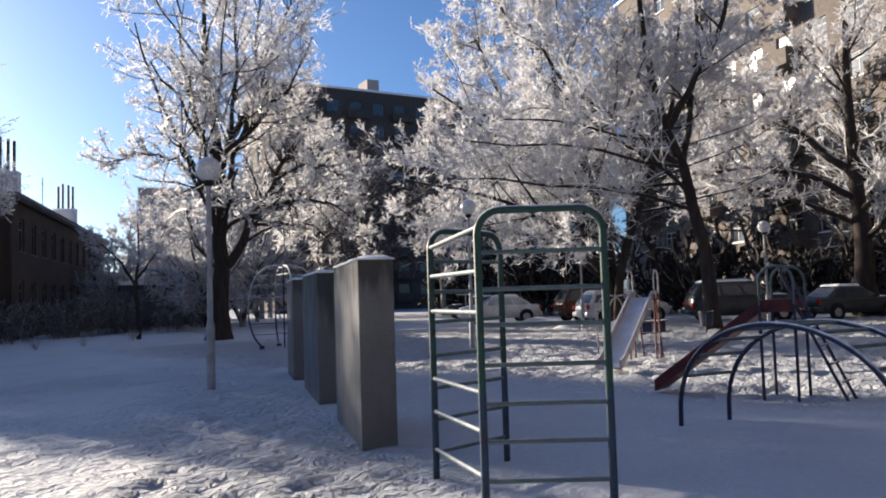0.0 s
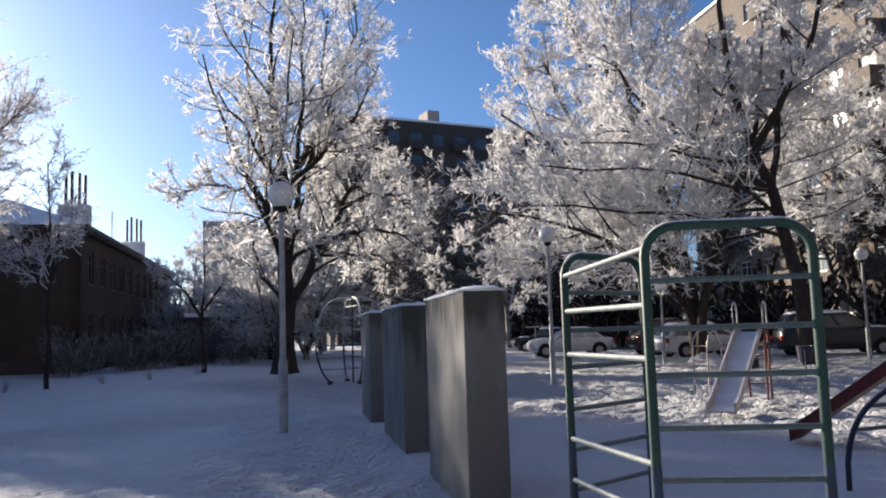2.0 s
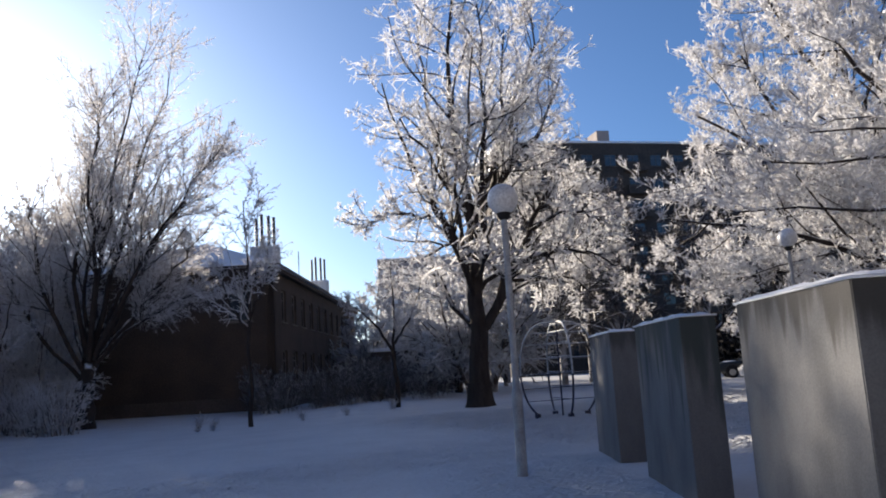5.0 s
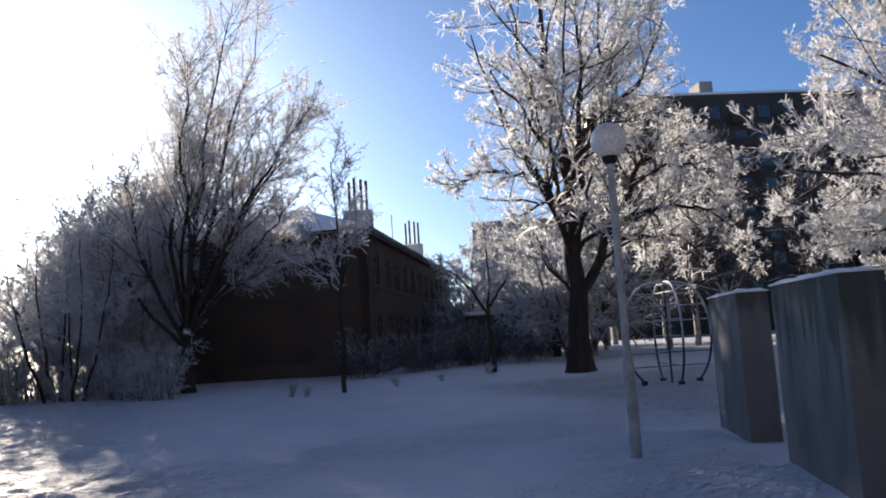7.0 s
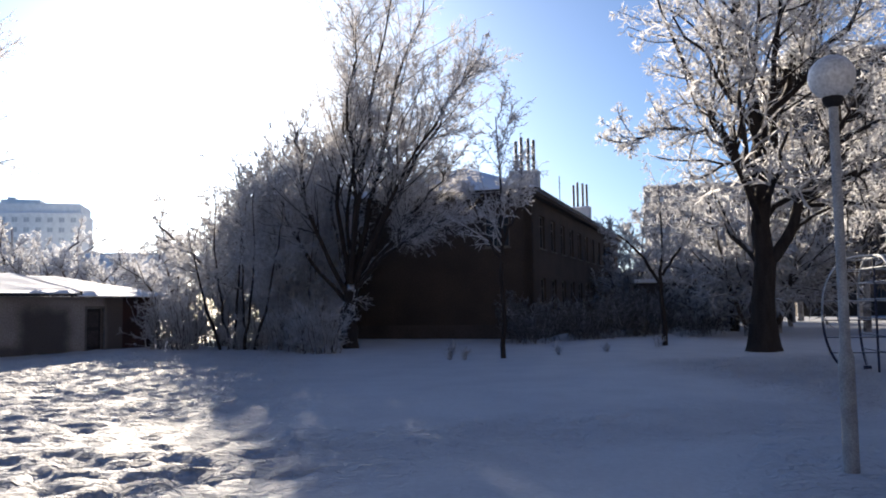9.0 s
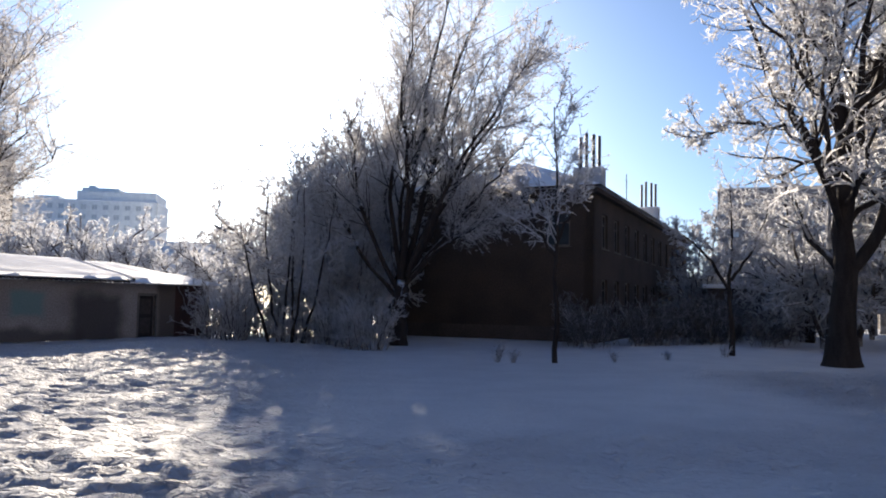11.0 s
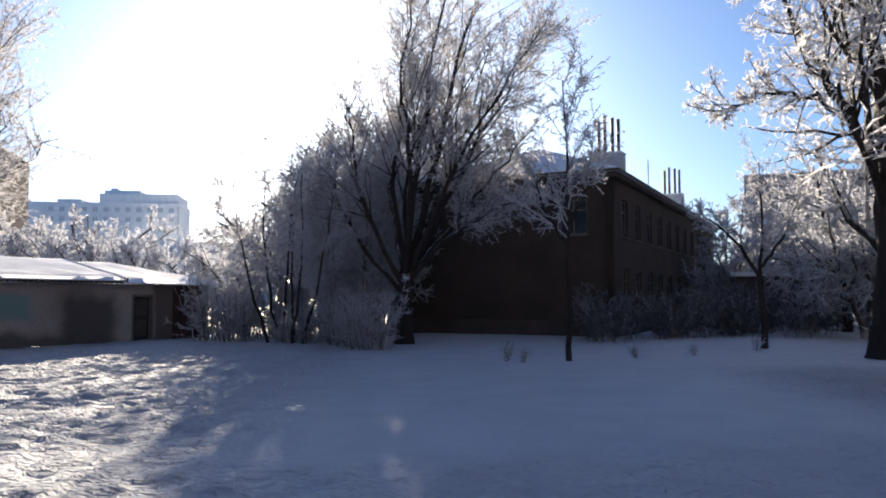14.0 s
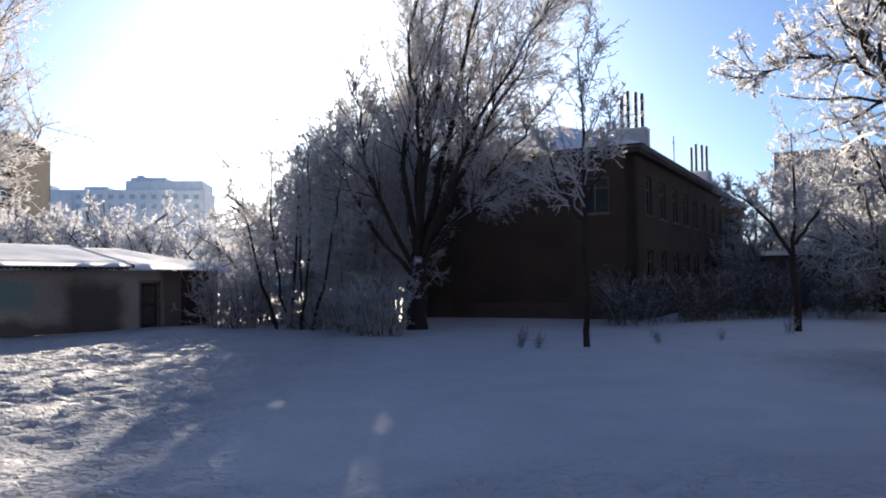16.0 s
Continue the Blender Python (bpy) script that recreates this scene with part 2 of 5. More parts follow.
def part(name, mesh, mat, parent, label="", smooth=False):
    """One mesh object under a thing or a part, or at top level if parent is None."""
    ob = new(name, mesh if isinstance(mesh, bpy.types.Mesh) else mesh.data(name, mat, smooth))
    if parent:
        ob.parent = parent
    if label:
        ob["label"] = label
    return ob


def thing(name, label, category, m=None, group="", kind=""):
    ob = new(name)
    ob.empty_display_size = 0.2
    if m:
        ob.matrix_basis = m
    return tagged(ob, label, category, group, kind)


# ---- ground ----
def hashed(ix, iy, s):
    h = np.sin(ix * 127.1 + iy * 311.7 + s * 74.7) * 43758.5453
    return h - np.floor(h)


def vnoise(x, y, s=0):
    """Smooth value noise on arrays, 0 to 1."""
    ix, iy = np.floor(x), np.floor(y)
    fx, fy = x - ix, y - iy
    fx, fy = fx * fx * (3 - 2 * fx), fy * fy * (3 - 2 * fy)
    a, b = hashed(ix, iy, s), hashed(ix + 1, iy, s)
    c, d = hashed(ix, iy + 1, s), hashed(ix + 1, iy + 1, s)
    return (a * (1 - fx) + b * fx) * (1 - fy) + (c * (1 - fx) + d * fx) * fy


def smooth(a, b, x):
    t = np.clip((x - a) / (b - a), 0, 1)
    return t * t * (3 - 2 * t)


def axis(lo, hi, step, far, grow=1.12):
    mid = list(np.arange(lo, hi, step))
    s, x, up, dn = step, hi, [], []
    while x < far:
        up.append(x)
        s *= grow
        x += s
    s, x = step, lo - step
    while x > -far:
        dn.append(x)
        s *= grow
        x -= s
    return np.array(dn[::-1] + mid + up)


def ground_height(x, y):
    """Trampled snow where people walk, smooth drifts elsewhere."""
    left = smooth(2.4, -1.2, x - 0.06 * y) * smooth(44, 38, y) * smooth(7.5, 11, y)
    spot = smooth(1.9, 0.5, np.hypot((x - 4.0) / 1.3, y - 5.7)) * 0.9
    play = smooth(9.5, 12.5, x) * smooth(30, 24, y)
    near = smooth(3.2, 0.5, np.hypot((x - 3.0) / 1.6, (y - 8.2) / 2.0)) * 0.4
    band = smooth(2.5, 0.6, np.abs(y - 17 - 0.25 * (x - 10)))
    trail = smooth(1.8, 0.4, np.abs((x - 6.0) * 0.868 - (y - 8.5) * 0.497 + 0.9)) * smooth(16, 13, y) * smooth(4, 7, y) * 0.55
    worn = np.clip(left + trail + spot + 1.4 * play + near + 0.5 * band + 0.10, 0, 1.4)
    far = smooth(70, 45, np.hypot(x - 5, y - 15))
    z = (vnoise(x / 5, y / 5, 1) - 0.5) * 0.10 + (vnoise(x / 1.7, y / 1.7, 2) - 0.5) * 0.05
    wx, wy = x + 0.25 * vnoise(x / 0.9, y / 0.9, 8), y + 0.25 * vnoise(x / 0.9, y / 0.9, 9)
    pits = vnoise(wx / 0.25, wy / 0.2, 3) * 0.6 + vnoise(wx / 0.16 + 9, wy / 0.13, 4) * 0.4 + vnoise(wx / 0.6, wy / 0.45, 6) * 0.1
    z = z + worn * (smooth(0.25, 0.75, pits) - 0.6) * 0.09 * (0.4 + 0.6 * vnoise(x / 2.3, y / 2.3, 5))
    return z * far, worn * far


gx, gy = axis(-9, 21, 0.105, 900), axis(5, 35, 0.105, 900)
GX, GY = np.meshgrid(gx, gy, indexing="ij")
GZ, GW = ground_height(GX, GY)
nx, ny = len(gx), len(gy)
idx = np.arange(nx * ny).reshape(nx, ny)
quads = np.stack([idx[:-1, :-1], idx[1:, :-1], idx[1:, 1:], idx[:-1, 1:]], -1).reshape(-1, 4)
me = bpy.data.meshes.new("ground")
me.from_pydata(np.stack([GX, GY, GZ], -1).reshape(-1, 3).tolist(), [], quads.tolist())
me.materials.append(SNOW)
me.attributes.new("worn", "FLOAT", "POINT").data.foreach_set("value", GW.astype(np.float32).ravel())
me.shade_smooth()
tagged(new("ground", me), "snow-covered yard, trampled in the open parts", "snow ground", kind="structure")


# ---- buildings ----
def wall_mesh(length, height, thick, holes):
    """A wall along +x, outer face at y = 0, with openings (x0, x1, z0, z1) cut through."""
    xs = sorted({0, length, *[h[0] for h in holes], *[h[1] for h in holes]})
    zs = sorted({0, height, *[h[2] for h in holes], *[h[3] for h in holes]})
    mb = Mesh()
    for i in range(len(xs) - 1):
        for j in range(len(zs) - 1):
            cx, cz = (xs[i] + xs[i + 1]) / 2, (zs[j] + zs[j + 1]) / 2
            if any(h[0] < cx < h[1] and h[2] < cz < h[3] for h in holes):
                continue
            for y, q in ((0, (0, 1, 2, 3)), (thick, (3, 2, 1, 0))):
                mb.add([(xs[i], y, zs[j]), (xs[i + 1], y, zs[j]), (xs[i + 1], y, zs[j + 1]), (xs[i], y, zs[j + 1])], [q])
    for a, b, c, d in [*holes, (0, length, 0, height)]:
        vs = [(a, 0, c), (b, 0, c), (b, 0, d), (a, 0, d), (a, thick, c), (b, thick, c), (b, thick, d), (a, thick, d)]
        mb.add(vs, [(0, 4, 5, 1), (1, 5, 6, 2), (2, 6, 7, 3), (3, 7, 4, 0)])
    return mb


def window_meshes(w, h, bars=1, depth=0.12, fmat=None, gmat=None):
    xs = [0.08 + (w - 0.16) * k / (bars + 1) for k in range(bars + 2)]
    holes = [(xs[k] + 0.03 * (k > 0), xs[k + 1] - 0.03 * (k < bars), z0, z1) for k in range(bars + 1) for z0, z1 in ((0.08, h * 0.68), (h * 0.68 + 0.05, h - 0.08))]
    fr = wall_mesh(w, h, 0.07, holes)
    fr.v = [(x, y + depth, z) for x, y, z in fr.v]
    pane = Mesh().box(0.05, w - 0.05, depth + 0.02, depth + 0.035, 0.05, h - 0.05)
    sill = Mesh().box(-0.08, w + 0.08, -0.08, depth, -0.06, -0.003)
    return fr.data("window_frame", fmat or FRAME), pane.data("pane", gmat or GLASS), sill.data("window_sill", fmat or ROOFSNOW)


def facade(parent, m, length, height, thick, holes, mat, bars=1, name="wall", fmat=None, gmat=None):
    """A wall with windows in its openings, at the pose m within its building."""
    w = part(name, wall_mesh(length, height, thick, holes), mat, parent)
    w.matrix_basis = m
    made = {}
    for a, b, c, d in holes:
        key = (round(b - a, 2), round(d - c, 2))
        if key not in made:
            made[key] = window_meshes(*key, bars, 0.12, fmat, gmat)
        fr, pane, sill = made[key]
        win = part("window", fr, None, parent)
        win.matrix_basis = m @ Matrix.Translation((a, 0, c))
        part("pane", pane, None, win)
        part("window_sill", sill, None, win)
    return w


def grid_holes(length, storeys, first, rise, w, h, pitch, start):
    n = int((length - start - w) // pitch) + 1
    return [(start + i * pitch, start + i * pitch + w, first + s * rise, first + s * rise + h) for i in range(n) for s in range(storeys)]


def hip_roof(length, depth, rise, over=0.45, hip=None, t=0.12):
    """A hip roof over a rectangle, with a thick snow-laden eave."""
    hip = depth / 2 if hip is None else hip
    o = over
    lo = [(-o, -o, 0), (length + o, -o, 0), (length + o, depth + o, 0), (-o, depth + o, 0)]
    mid = [(x, y, t) for x, y, _ in lo]
    rd = [(hip, depth / 2, rise), (length - hip, depth / 2, rise)]
    fs = [(3, 2, 1, 0), (0, 1, 5, 4), (1, 2, 6, 5), (2, 3, 7, 6), (3, 0, 4, 7), (4, 5, 9, 8), (5, 6, 9), (6, 7, 8, 9), (7, 4, 8)]
    return Mesh().add(lo + mid + rd, fs)


# two-storey brick house with chimneys; local x along its long east wall, local y into the house
HOUSE = pose(13.0, 42.6, 0, 0, 0, 60)
HL, HD, HH = 33.0, 10.0, 7.2
house = thing("apartment_house", "dark brown two-storey house under a snowy hip roof", "house", HOUSE)
longholes = [(1.8 + 2.75 * i, 1.8 + 2.75 * i + 1.2, z, z + 1.7) for i in range(11) for z in (1.3, 4.5)]
facade(house, pose(0, 0, 0), HL, HH, 0.4, longholes, BRICKD, 1, "wall", OLDWOOD)
fh = [(a, a + 1.3, z, z + 1.6) for a in (7.6,) for z in (4.5,)]
facade(house, pose(0, HD, 0, 0, 0, -90), HD, HH, 0.4, fh, BRICKD, 1, "wall", OLDWOOD)
facade(house, pose(HL, HD, 0, 0, 0, 180), HL, HH, 0.4, [], BRICKD)
facade(house, pose(HL, 0, 0, 0, 0, 90), HD, HH, 0.4, [], BRICKD)
part("plinth", Mesh().box(-0.06, HL + 0.06, -0.06, HD + 0.06, -0.3, 0.7, 0.02), PLINTH, house)
rf = part("roof", hip_roof(HL, HD, 2.3), ROOFSNOW, house, "snow-covered hip roof")
rf.matrix_basis = pose(0, 0, HH)
part("cornice", Mesh().box(-0.3, HL + 0.3, -0.3, HD + 0.3, HH - 0.22, HH - 0.004, 0.03), PLINTH, house)
part("fascia", Mesh().box(-0.47, HL + 0.47, -0.47, HD + 0.47, HH + 0.003, HH + 0.11, 0.01), DOORD, house, "dark eave board")
for cx in (11.3, 31.6):
    ch = part("chimney", Mesh().box(cx - 0.5, cx + 0.5, 2.1, 3.9, HH + 0.6, 10.05, 0.03), WHITEBLOCK, house, "whitewashed chimney block")
    part("snow_cap", Mesh().box(cx - 0.55, cx + 0.55, 2.05, 3.95, 10.054, 10.13, 0.03), ROOFSNOW, ch)
    for k, dx in enumerate((-0.6, -0.25, 0.2, 0.55)):
        part("chimney_pipe", Mesh().tube([(cx, 3.0 + dx, 10.0), (cx, 3.0 + dx, 12.1 + 0.12 * (k % 3))], 0.105, 10), TIN, ch, "thin tin flue pipe")
part("aerial", Mesh().tube([(20.5, 2.6, 8.2), (20.5, 2.6, 11.2)], 0.03, 6).tube([(20.1, 2.6, 10.7), (20.9, 2.6, 10.7)], 0.02, 5).tube([(20.2, 2.6, 10.3), (20.8, 2.6, 10.3)], 0.02, 5), TIN, house)


def slab_block(label, m, length, depth, storeys, mat, first=1.0, rise=2.9, pitch=3.1, top=1.2, win=(1.6, 1.5), balcony=0, fmat=None, gmat=None):
    """A multi-storey flat-roofed block, front along local +x."""
    h = first + storeys * rise + top
    b = thing("apartment_block", label, "apartment building", m)
    facade(b, pose(0, 0, 0), length, h, 0.4, grid_holes(length, storeys, first + 0.8, rise, win[0], win[1], pitch, 0.8), mat, 1, "wall", fmat, gmat)
    facade(b, pose(0, depth, 0, 0, 0, -90), depth, h, 0.4, grid_holes(depth, storeys, first + 0.8, rise, win[0], win[1], pitch * 1.6, 1.5), mat, 1, "wall", fmat, gmat)
    facade(b, pose(length, 0, 0, 0, 0, 90), depth, h, 0.4, [], mat)
    facade(b, pose(length, depth, 0, 0, 0, 180), length, h, 0.4, [], mat)
    part("roof", Mesh().box(-0.2, length + 0.2, -0.2, depth + 0.2, h, h + 0.25, 0.03), ROOFSNOW, b, "flat snow-covered roof")
    bal = Mesh().box(-0.4, win[0] + 1.0, -1.1, -0.004, 0, 0.12).box(-0.4, win[0] + 1.0, -1.1, -1.02, 0.12, 1.1).box(-0.4, -0.32, -1.02, -0.004, 0.12, 1.1).box(win[0] + 0.92, win[0] + 1.0, -1.02, -0.004, 0.12, 1.1).data("balcony", mat)
    if balcony:
        for i in range(int((length - 3) // pitch)):
            if i % balcony == 1:
                for s in range(storeys):
                    o = part("balcony", bal, None, b)
                    o.matrix_basis = pose(0.8 + i * pitch - 0.3, 0, first + s * rise)
    return b


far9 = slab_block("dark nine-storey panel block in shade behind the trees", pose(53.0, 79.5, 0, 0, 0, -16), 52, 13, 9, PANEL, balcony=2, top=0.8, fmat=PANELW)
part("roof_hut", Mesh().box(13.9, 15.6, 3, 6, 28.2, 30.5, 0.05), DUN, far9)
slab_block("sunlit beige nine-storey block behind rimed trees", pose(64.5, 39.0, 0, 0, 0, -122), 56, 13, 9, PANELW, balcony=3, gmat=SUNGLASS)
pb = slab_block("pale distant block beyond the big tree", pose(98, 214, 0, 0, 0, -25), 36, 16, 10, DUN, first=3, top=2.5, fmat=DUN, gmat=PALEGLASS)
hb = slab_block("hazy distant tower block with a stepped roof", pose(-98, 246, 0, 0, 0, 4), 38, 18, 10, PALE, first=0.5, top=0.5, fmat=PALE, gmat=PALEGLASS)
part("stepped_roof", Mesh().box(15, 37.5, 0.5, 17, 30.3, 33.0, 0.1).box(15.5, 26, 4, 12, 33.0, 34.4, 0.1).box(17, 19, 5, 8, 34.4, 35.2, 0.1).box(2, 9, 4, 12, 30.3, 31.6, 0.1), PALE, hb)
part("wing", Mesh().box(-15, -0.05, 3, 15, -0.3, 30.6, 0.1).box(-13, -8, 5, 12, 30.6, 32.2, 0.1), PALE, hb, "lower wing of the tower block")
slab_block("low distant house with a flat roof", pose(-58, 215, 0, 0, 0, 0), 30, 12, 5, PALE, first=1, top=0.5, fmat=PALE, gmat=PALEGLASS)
slab_block("brown five-storey block behind rimed branches", pose(-76, 84, 0, 0, 0, 8), 40, 12, 5, BRICKD, first=1.2, top=1.4)

# unseen dark block added behind the viewer to hold skylight off the snow
slab_block("unseen nine-storey block added to cut skylight from behind", pose(45, -24, 0, 0, 0, 180), 100, 13, 9, PANEL, pitch=6.2)

# ---- shed ----
def blot(nt, x0, x1, z0, z1, soft, ragged):
    """A soft-edged mask over a stretch of a wall, with an uneven outline."""
    n, l = nt.nodes, nt.links
    tc, no = n.new("ShaderNodeTexCoord"), n.new("ShaderNodeTexNoise")
    no.inputs["Scale"].default_value, no.inputs["Detail"].default_value = 1.1, 5
    l.new(tc.outputs["Object"], no.inputs["Vector"])
    mv = n.new("ShaderNodeVectorMath")
    mv.operation = "MULTIPLY_ADD"
    l.new(no.outputs["Color"], mv.inputs[0])
    mv.inputs[1].default_value = (ragged, ragged, ragged)
    l.new(tc.outputs["Object"], mv.inputs[2])
    se = n.new("ShaderNodeSeparateXYZ")
    l.new(mv.outputs[0], se.inputs[0])
    out = None
    for axis_name, a, b in (("X", x0, x0 + soft), ("X", x1, x1 - soft), ("Z", z0, z0 + soft), ("Z", z1, z1 - soft)):
        r = n.new("ShaderNodeMapRange")
        r.interpolation_type = "SMOOTHSTEP"
        flip = a > b
        r.inputs["From Min"].default_value, r.inputs["From Max"].default_value = (min(a, b) + ragged / 2, max(a, b) + ragged / 2)
        r.inputs["To Min"].default_value, r.inputs["To Max"].default_value = (1, 0) if flip else (0, 1)
        l.new(se.outputs[axis_name], r.inputs["Value"])
        if out is None:
            out = r.outputs[0]
        else:
            mu = n.new("ShaderNodeMath")
            mu.operation = "MULTIPLY"
            l.new(out, mu.inputs[0])
            l.new(r.outputs[0], mu.inputs[1])
            out = mu.outputs[0]
    return out


def blotched(mat, blots):
    """Mixes stains (colour, strength, x0, x1, z0, z1, soft, ragged) over a material's colour."""
    nt = mat.node_tree
    p = nt.nodes["Principled BSDF"]
    out = p.inputs["Base Color"].links[0].from_socket
    for colour, strength, *ext in blots:
        mask = nt.nodes.new("ShaderNodeMath")
        mask.operation = "MULTIPLY"
        nt.links.new(blot(nt, *ext), mask.inputs[0])
        mask.inputs[1].default_value = strength
        mx = nt.nodes.new("ShaderNodeMix")
        mx.data_type = "RGBA"
        nt.links.new(mask.outputs[0], mx.inputs["Factor"])
        nt.links.new(out, mx.inputs["A"])
        mx.inputs["B"].default_value = (*colour, 1)
        out = mx.outputs["Result"]
    nt.links.new(out, p.inputs["Base Color"])


blotched(SHEDW, [
    ((0.16, 0.30, 0.29), 0.75, 6.5, 8.1, 0.75, 2.0, 0.3, 0.5),
    ((0.16, 0.28, 0.27), 0.6, 1.2, 4.6, 0.8, 2.0, 0.4, 0.6),
    ((0.075, 0.066, 0.062), 0.85, 8.7, 11.6, -1.0, 2.2, 0.7, 0.7),
    ((0.085, 0.075, 0.07), 0.8, -2.0, 9.6, -1.0, 0.65, 0.4, 0.7),
    ((0.10, 0.075, 0.06), 0.8, 12.7, 15.0, -1.0, 3.0, 0.4, 0.4),
])
SHED = pose(-14.37, 31.73, 0, 0, 0, 51.1)
shed = thing("shed", "long low rendered shed with a snowy roof and dark door", "shed", SHED)
SL, SD, SH = 15.6, 8.0, 2.3
part("wall", wall_mesh(13.8, SH - 0.03, 0.3, [(12.0, 12.8, 0.0, 1.8)]), SHEDW, shed)
w2 = part("wall", wall_mesh(SL - 13.8, SH - 0.03, 0.3, []), REDB, shed, "dark red brick end of the wall")
w2.matrix_basis = pose(13.8, 0, 0)
for m, ln in ((pose(SL, 0, 0, 0, 0, 90), SD), (pose(SL, SD, 0, 0, 0, 180), SL), (pose(0, SD, 0, 0, 0, -90), SD)):
    o = part("wall", wall_mesh(ln, SH - 0.03, 0.3, []), SHEDW, shed)
    o.matrix_basis = m
d = part("door", Mesh().box(12.02, 12.78, 0.12, 0.18, 0.02, 1.78, 0.008), DOORD, shed, "dark wooden door")
for z0, z1 in ((0.2, 0.85), (1.0, 1.65)):
    part("door_panel", Mesh().box(12.14, 12.66, 0.105, 0.119, z0, z1, 0.006), PLINTH, d)
part("door_frame", wall_mesh(0.96, 1.88, 0.13, [(0.08, 0.88, -0.01, 1.8)]), OLDWOOD, d).matrix_basis = pose(11.92, -0.03, 0)


def roof_sheet(x0, x1, hip, lift, seed):
    """A snow-laden roof over both slopes, with a soft uneven top; hip: length of its sloped right end."""
    mb, nu, nv = Mesh(), 40, 24
    over, ridge, rise = 0.4, SD / 2, 0.88
    top = []
    for i in range(nu + 1):
        for j in range(nv + 1):
            v = -over + (SD + 2 * over) * j / nv
            up = 1 - abs(v - ridge) / (ridge + over)
            end = x1 - hip * up
            x = x0 + (end - x0) * i / nu
            edge = min(1.0, min(v + over, SD + over - v) / 0.25)
            h = 0.10 * edge + edge * 0.07 * (float(vnoise(np.array(x * 0.8 + seed), np.array(v * 0.8), 3)) - 0.5) + edge * 0.03 * (float(vnoise(np.array(x * 2.6), np.array(v * 2.6), seed)) - 0.5)
            top.append((x, v, rise * up + lift + max(0.02, h)))
    mb.add(top, [(i * (nv + 1) + j, (i + 1) * (nv + 1) + j, (i + 1) * (nv + 1) + j + 1, i * (nv + 1) + j + 1) for i in range(nu) for j in range(nv)])
    low = [(x, y, lift - 0.02 + rise * (1 - abs(y - ridge) / (ridge + over))) for x, y, z in top]
    rim = [i * (nv + 1) for i in range(nu + 1)] + [nu * (nv + 1) + j for j in range(1, nv + 1)] + [i * (nv + 1) + nv for i in range(nu - 1, -1, -1)] + [j for j in range(nv - 1, 0, -1)]
    k = len(rim)
    mb.add([top[i] for i in rim] + [low[i] for i in rim], [(i, (i + 1) % k, (i + 1) % k + k, i + k) for i in range(k)])
    mb.add(low, [(i * (nv + 1) + j, i * (nv + 1) + j + 1, (i + 1) * (nv + 1) + j + 1, (i + 1) * (nv + 1) + j) for i in range(nu) for j in range(nv)])
    return mb


part("roof", roof_sheet(-0.4, 11.42, 0.0, 0.1, 1), ROOFSNOW, shed, "snow on the corrugated roof", True).matrix_basis = pose(0, 0, SH)
part("roof", roof_sheet(11.3, SL + 0.4, 2.6, 0.0, 2), ROOFSNOW, shed, "lower snowy end of the roof", True).matrix_basis = pose(0, 0, SH)
# dark strip laid along the roof step in place of its shadow line
verge = Mesh()
verge.box(11.4, 11.47, -0.42, SD / 2, -0.05, 0.09, 0, Matrix.Translation((0, 0, SH + 0.10)) @ Matrix(((1, 0, 0, 0), (0, 1, 0, 0), (0, 0.88 / (SD / 2 + 0.4), 1, 0.88 * 0.4 / (SD / 2 + 0.4)), (0, 0, 0, 1))))
part("verge_shadow_strip", verge, DOORD, shed, "dark strip for the shadow line where the roof steps down")
ridge_mesh = Mesh().tube([(0, -0.43, 0.02), (0, -0.02, 0.1)], 0.05, 6).data("corrugation", PLINTH)
for i in range(57):
    part("corrugation", ridge_mesh, None, shed).matrix_basis = pose(-0.3 + i * 0.205, 0, SH)

small = thing("brick_house", "small brown house with a snowy roof behind the shed", "house", pose(-42, 62, 0, 0, 0, 12))
facade(small, pose(0, 0, 0), 14, 6.2, 0.3, [(a, a + 1.2, 3.6, 5.1) for a in (2, 5.5, 9)], REDB)
for m, ln in ((pose(14, 0, 0, 0, 0, 90), 8), (pose(14, 8, 0, 0, 0, 180), 14), (pose(0, 8, 0, 0, 0, -90), 8)):
    o = part("wall", wall_mesh(ln, 6.2, 0.3, []), REDB, small)
    o.matrix_basis = m
part("roof", hip_roof(14, 8, 1.6), ROOFSNOW, small, "snow-covered roof").matrix_basis = pose(0, 0, 6.2)

hut = thing("garage", "low grey rendered garage behind frosted bushes", "garage", pose(24.4, 56.2, 0, 0, 0, -14))
part("wall", wall_mesh(6.6, 3.0, 0.25, [(2.0, 4.6, 0.0, 2.2)]), PLINTH, hut)
for m, ln in ((pose(6.6, 0, 0, 0, 0, 90), 5), (pose(6.6, 5, 0, 0, 0, 180), 6.6), (pose(0, 5, 0, 0, 0, -90), 5)):
    part("wall", wall_mesh(ln, 3.0, 0.25, []), PLINTH, hut).matrix_basis = m
gate = part("door", Mesh().box(2.03, 4.57, 0.1, 0.16, 0.02, 2.18, 0.01), DOORD, hut, "dark double door")
for x in (2.5, 3.3, 4.1):
    part("door_rib", Mesh().box(x - 0.04, x + 0.04, 0.07, 0.099, 0.1, 2.1, 0.006), DOORD, gate)
part("roof", Mesh().box(-0.2, 6.8, -0.25, 5.2, 3.004, 3.26, 0.06), ROOFSNOW, hut, "flat snow-covered roof")


# ---- concrete slabs ----
def skew(x, y, z, e, u):
    """A place on a slab whose near edge runs along e and whose length runs along u."""
    return (x * e[0] + y * u[0], x * e[1] + y * u[1], z)


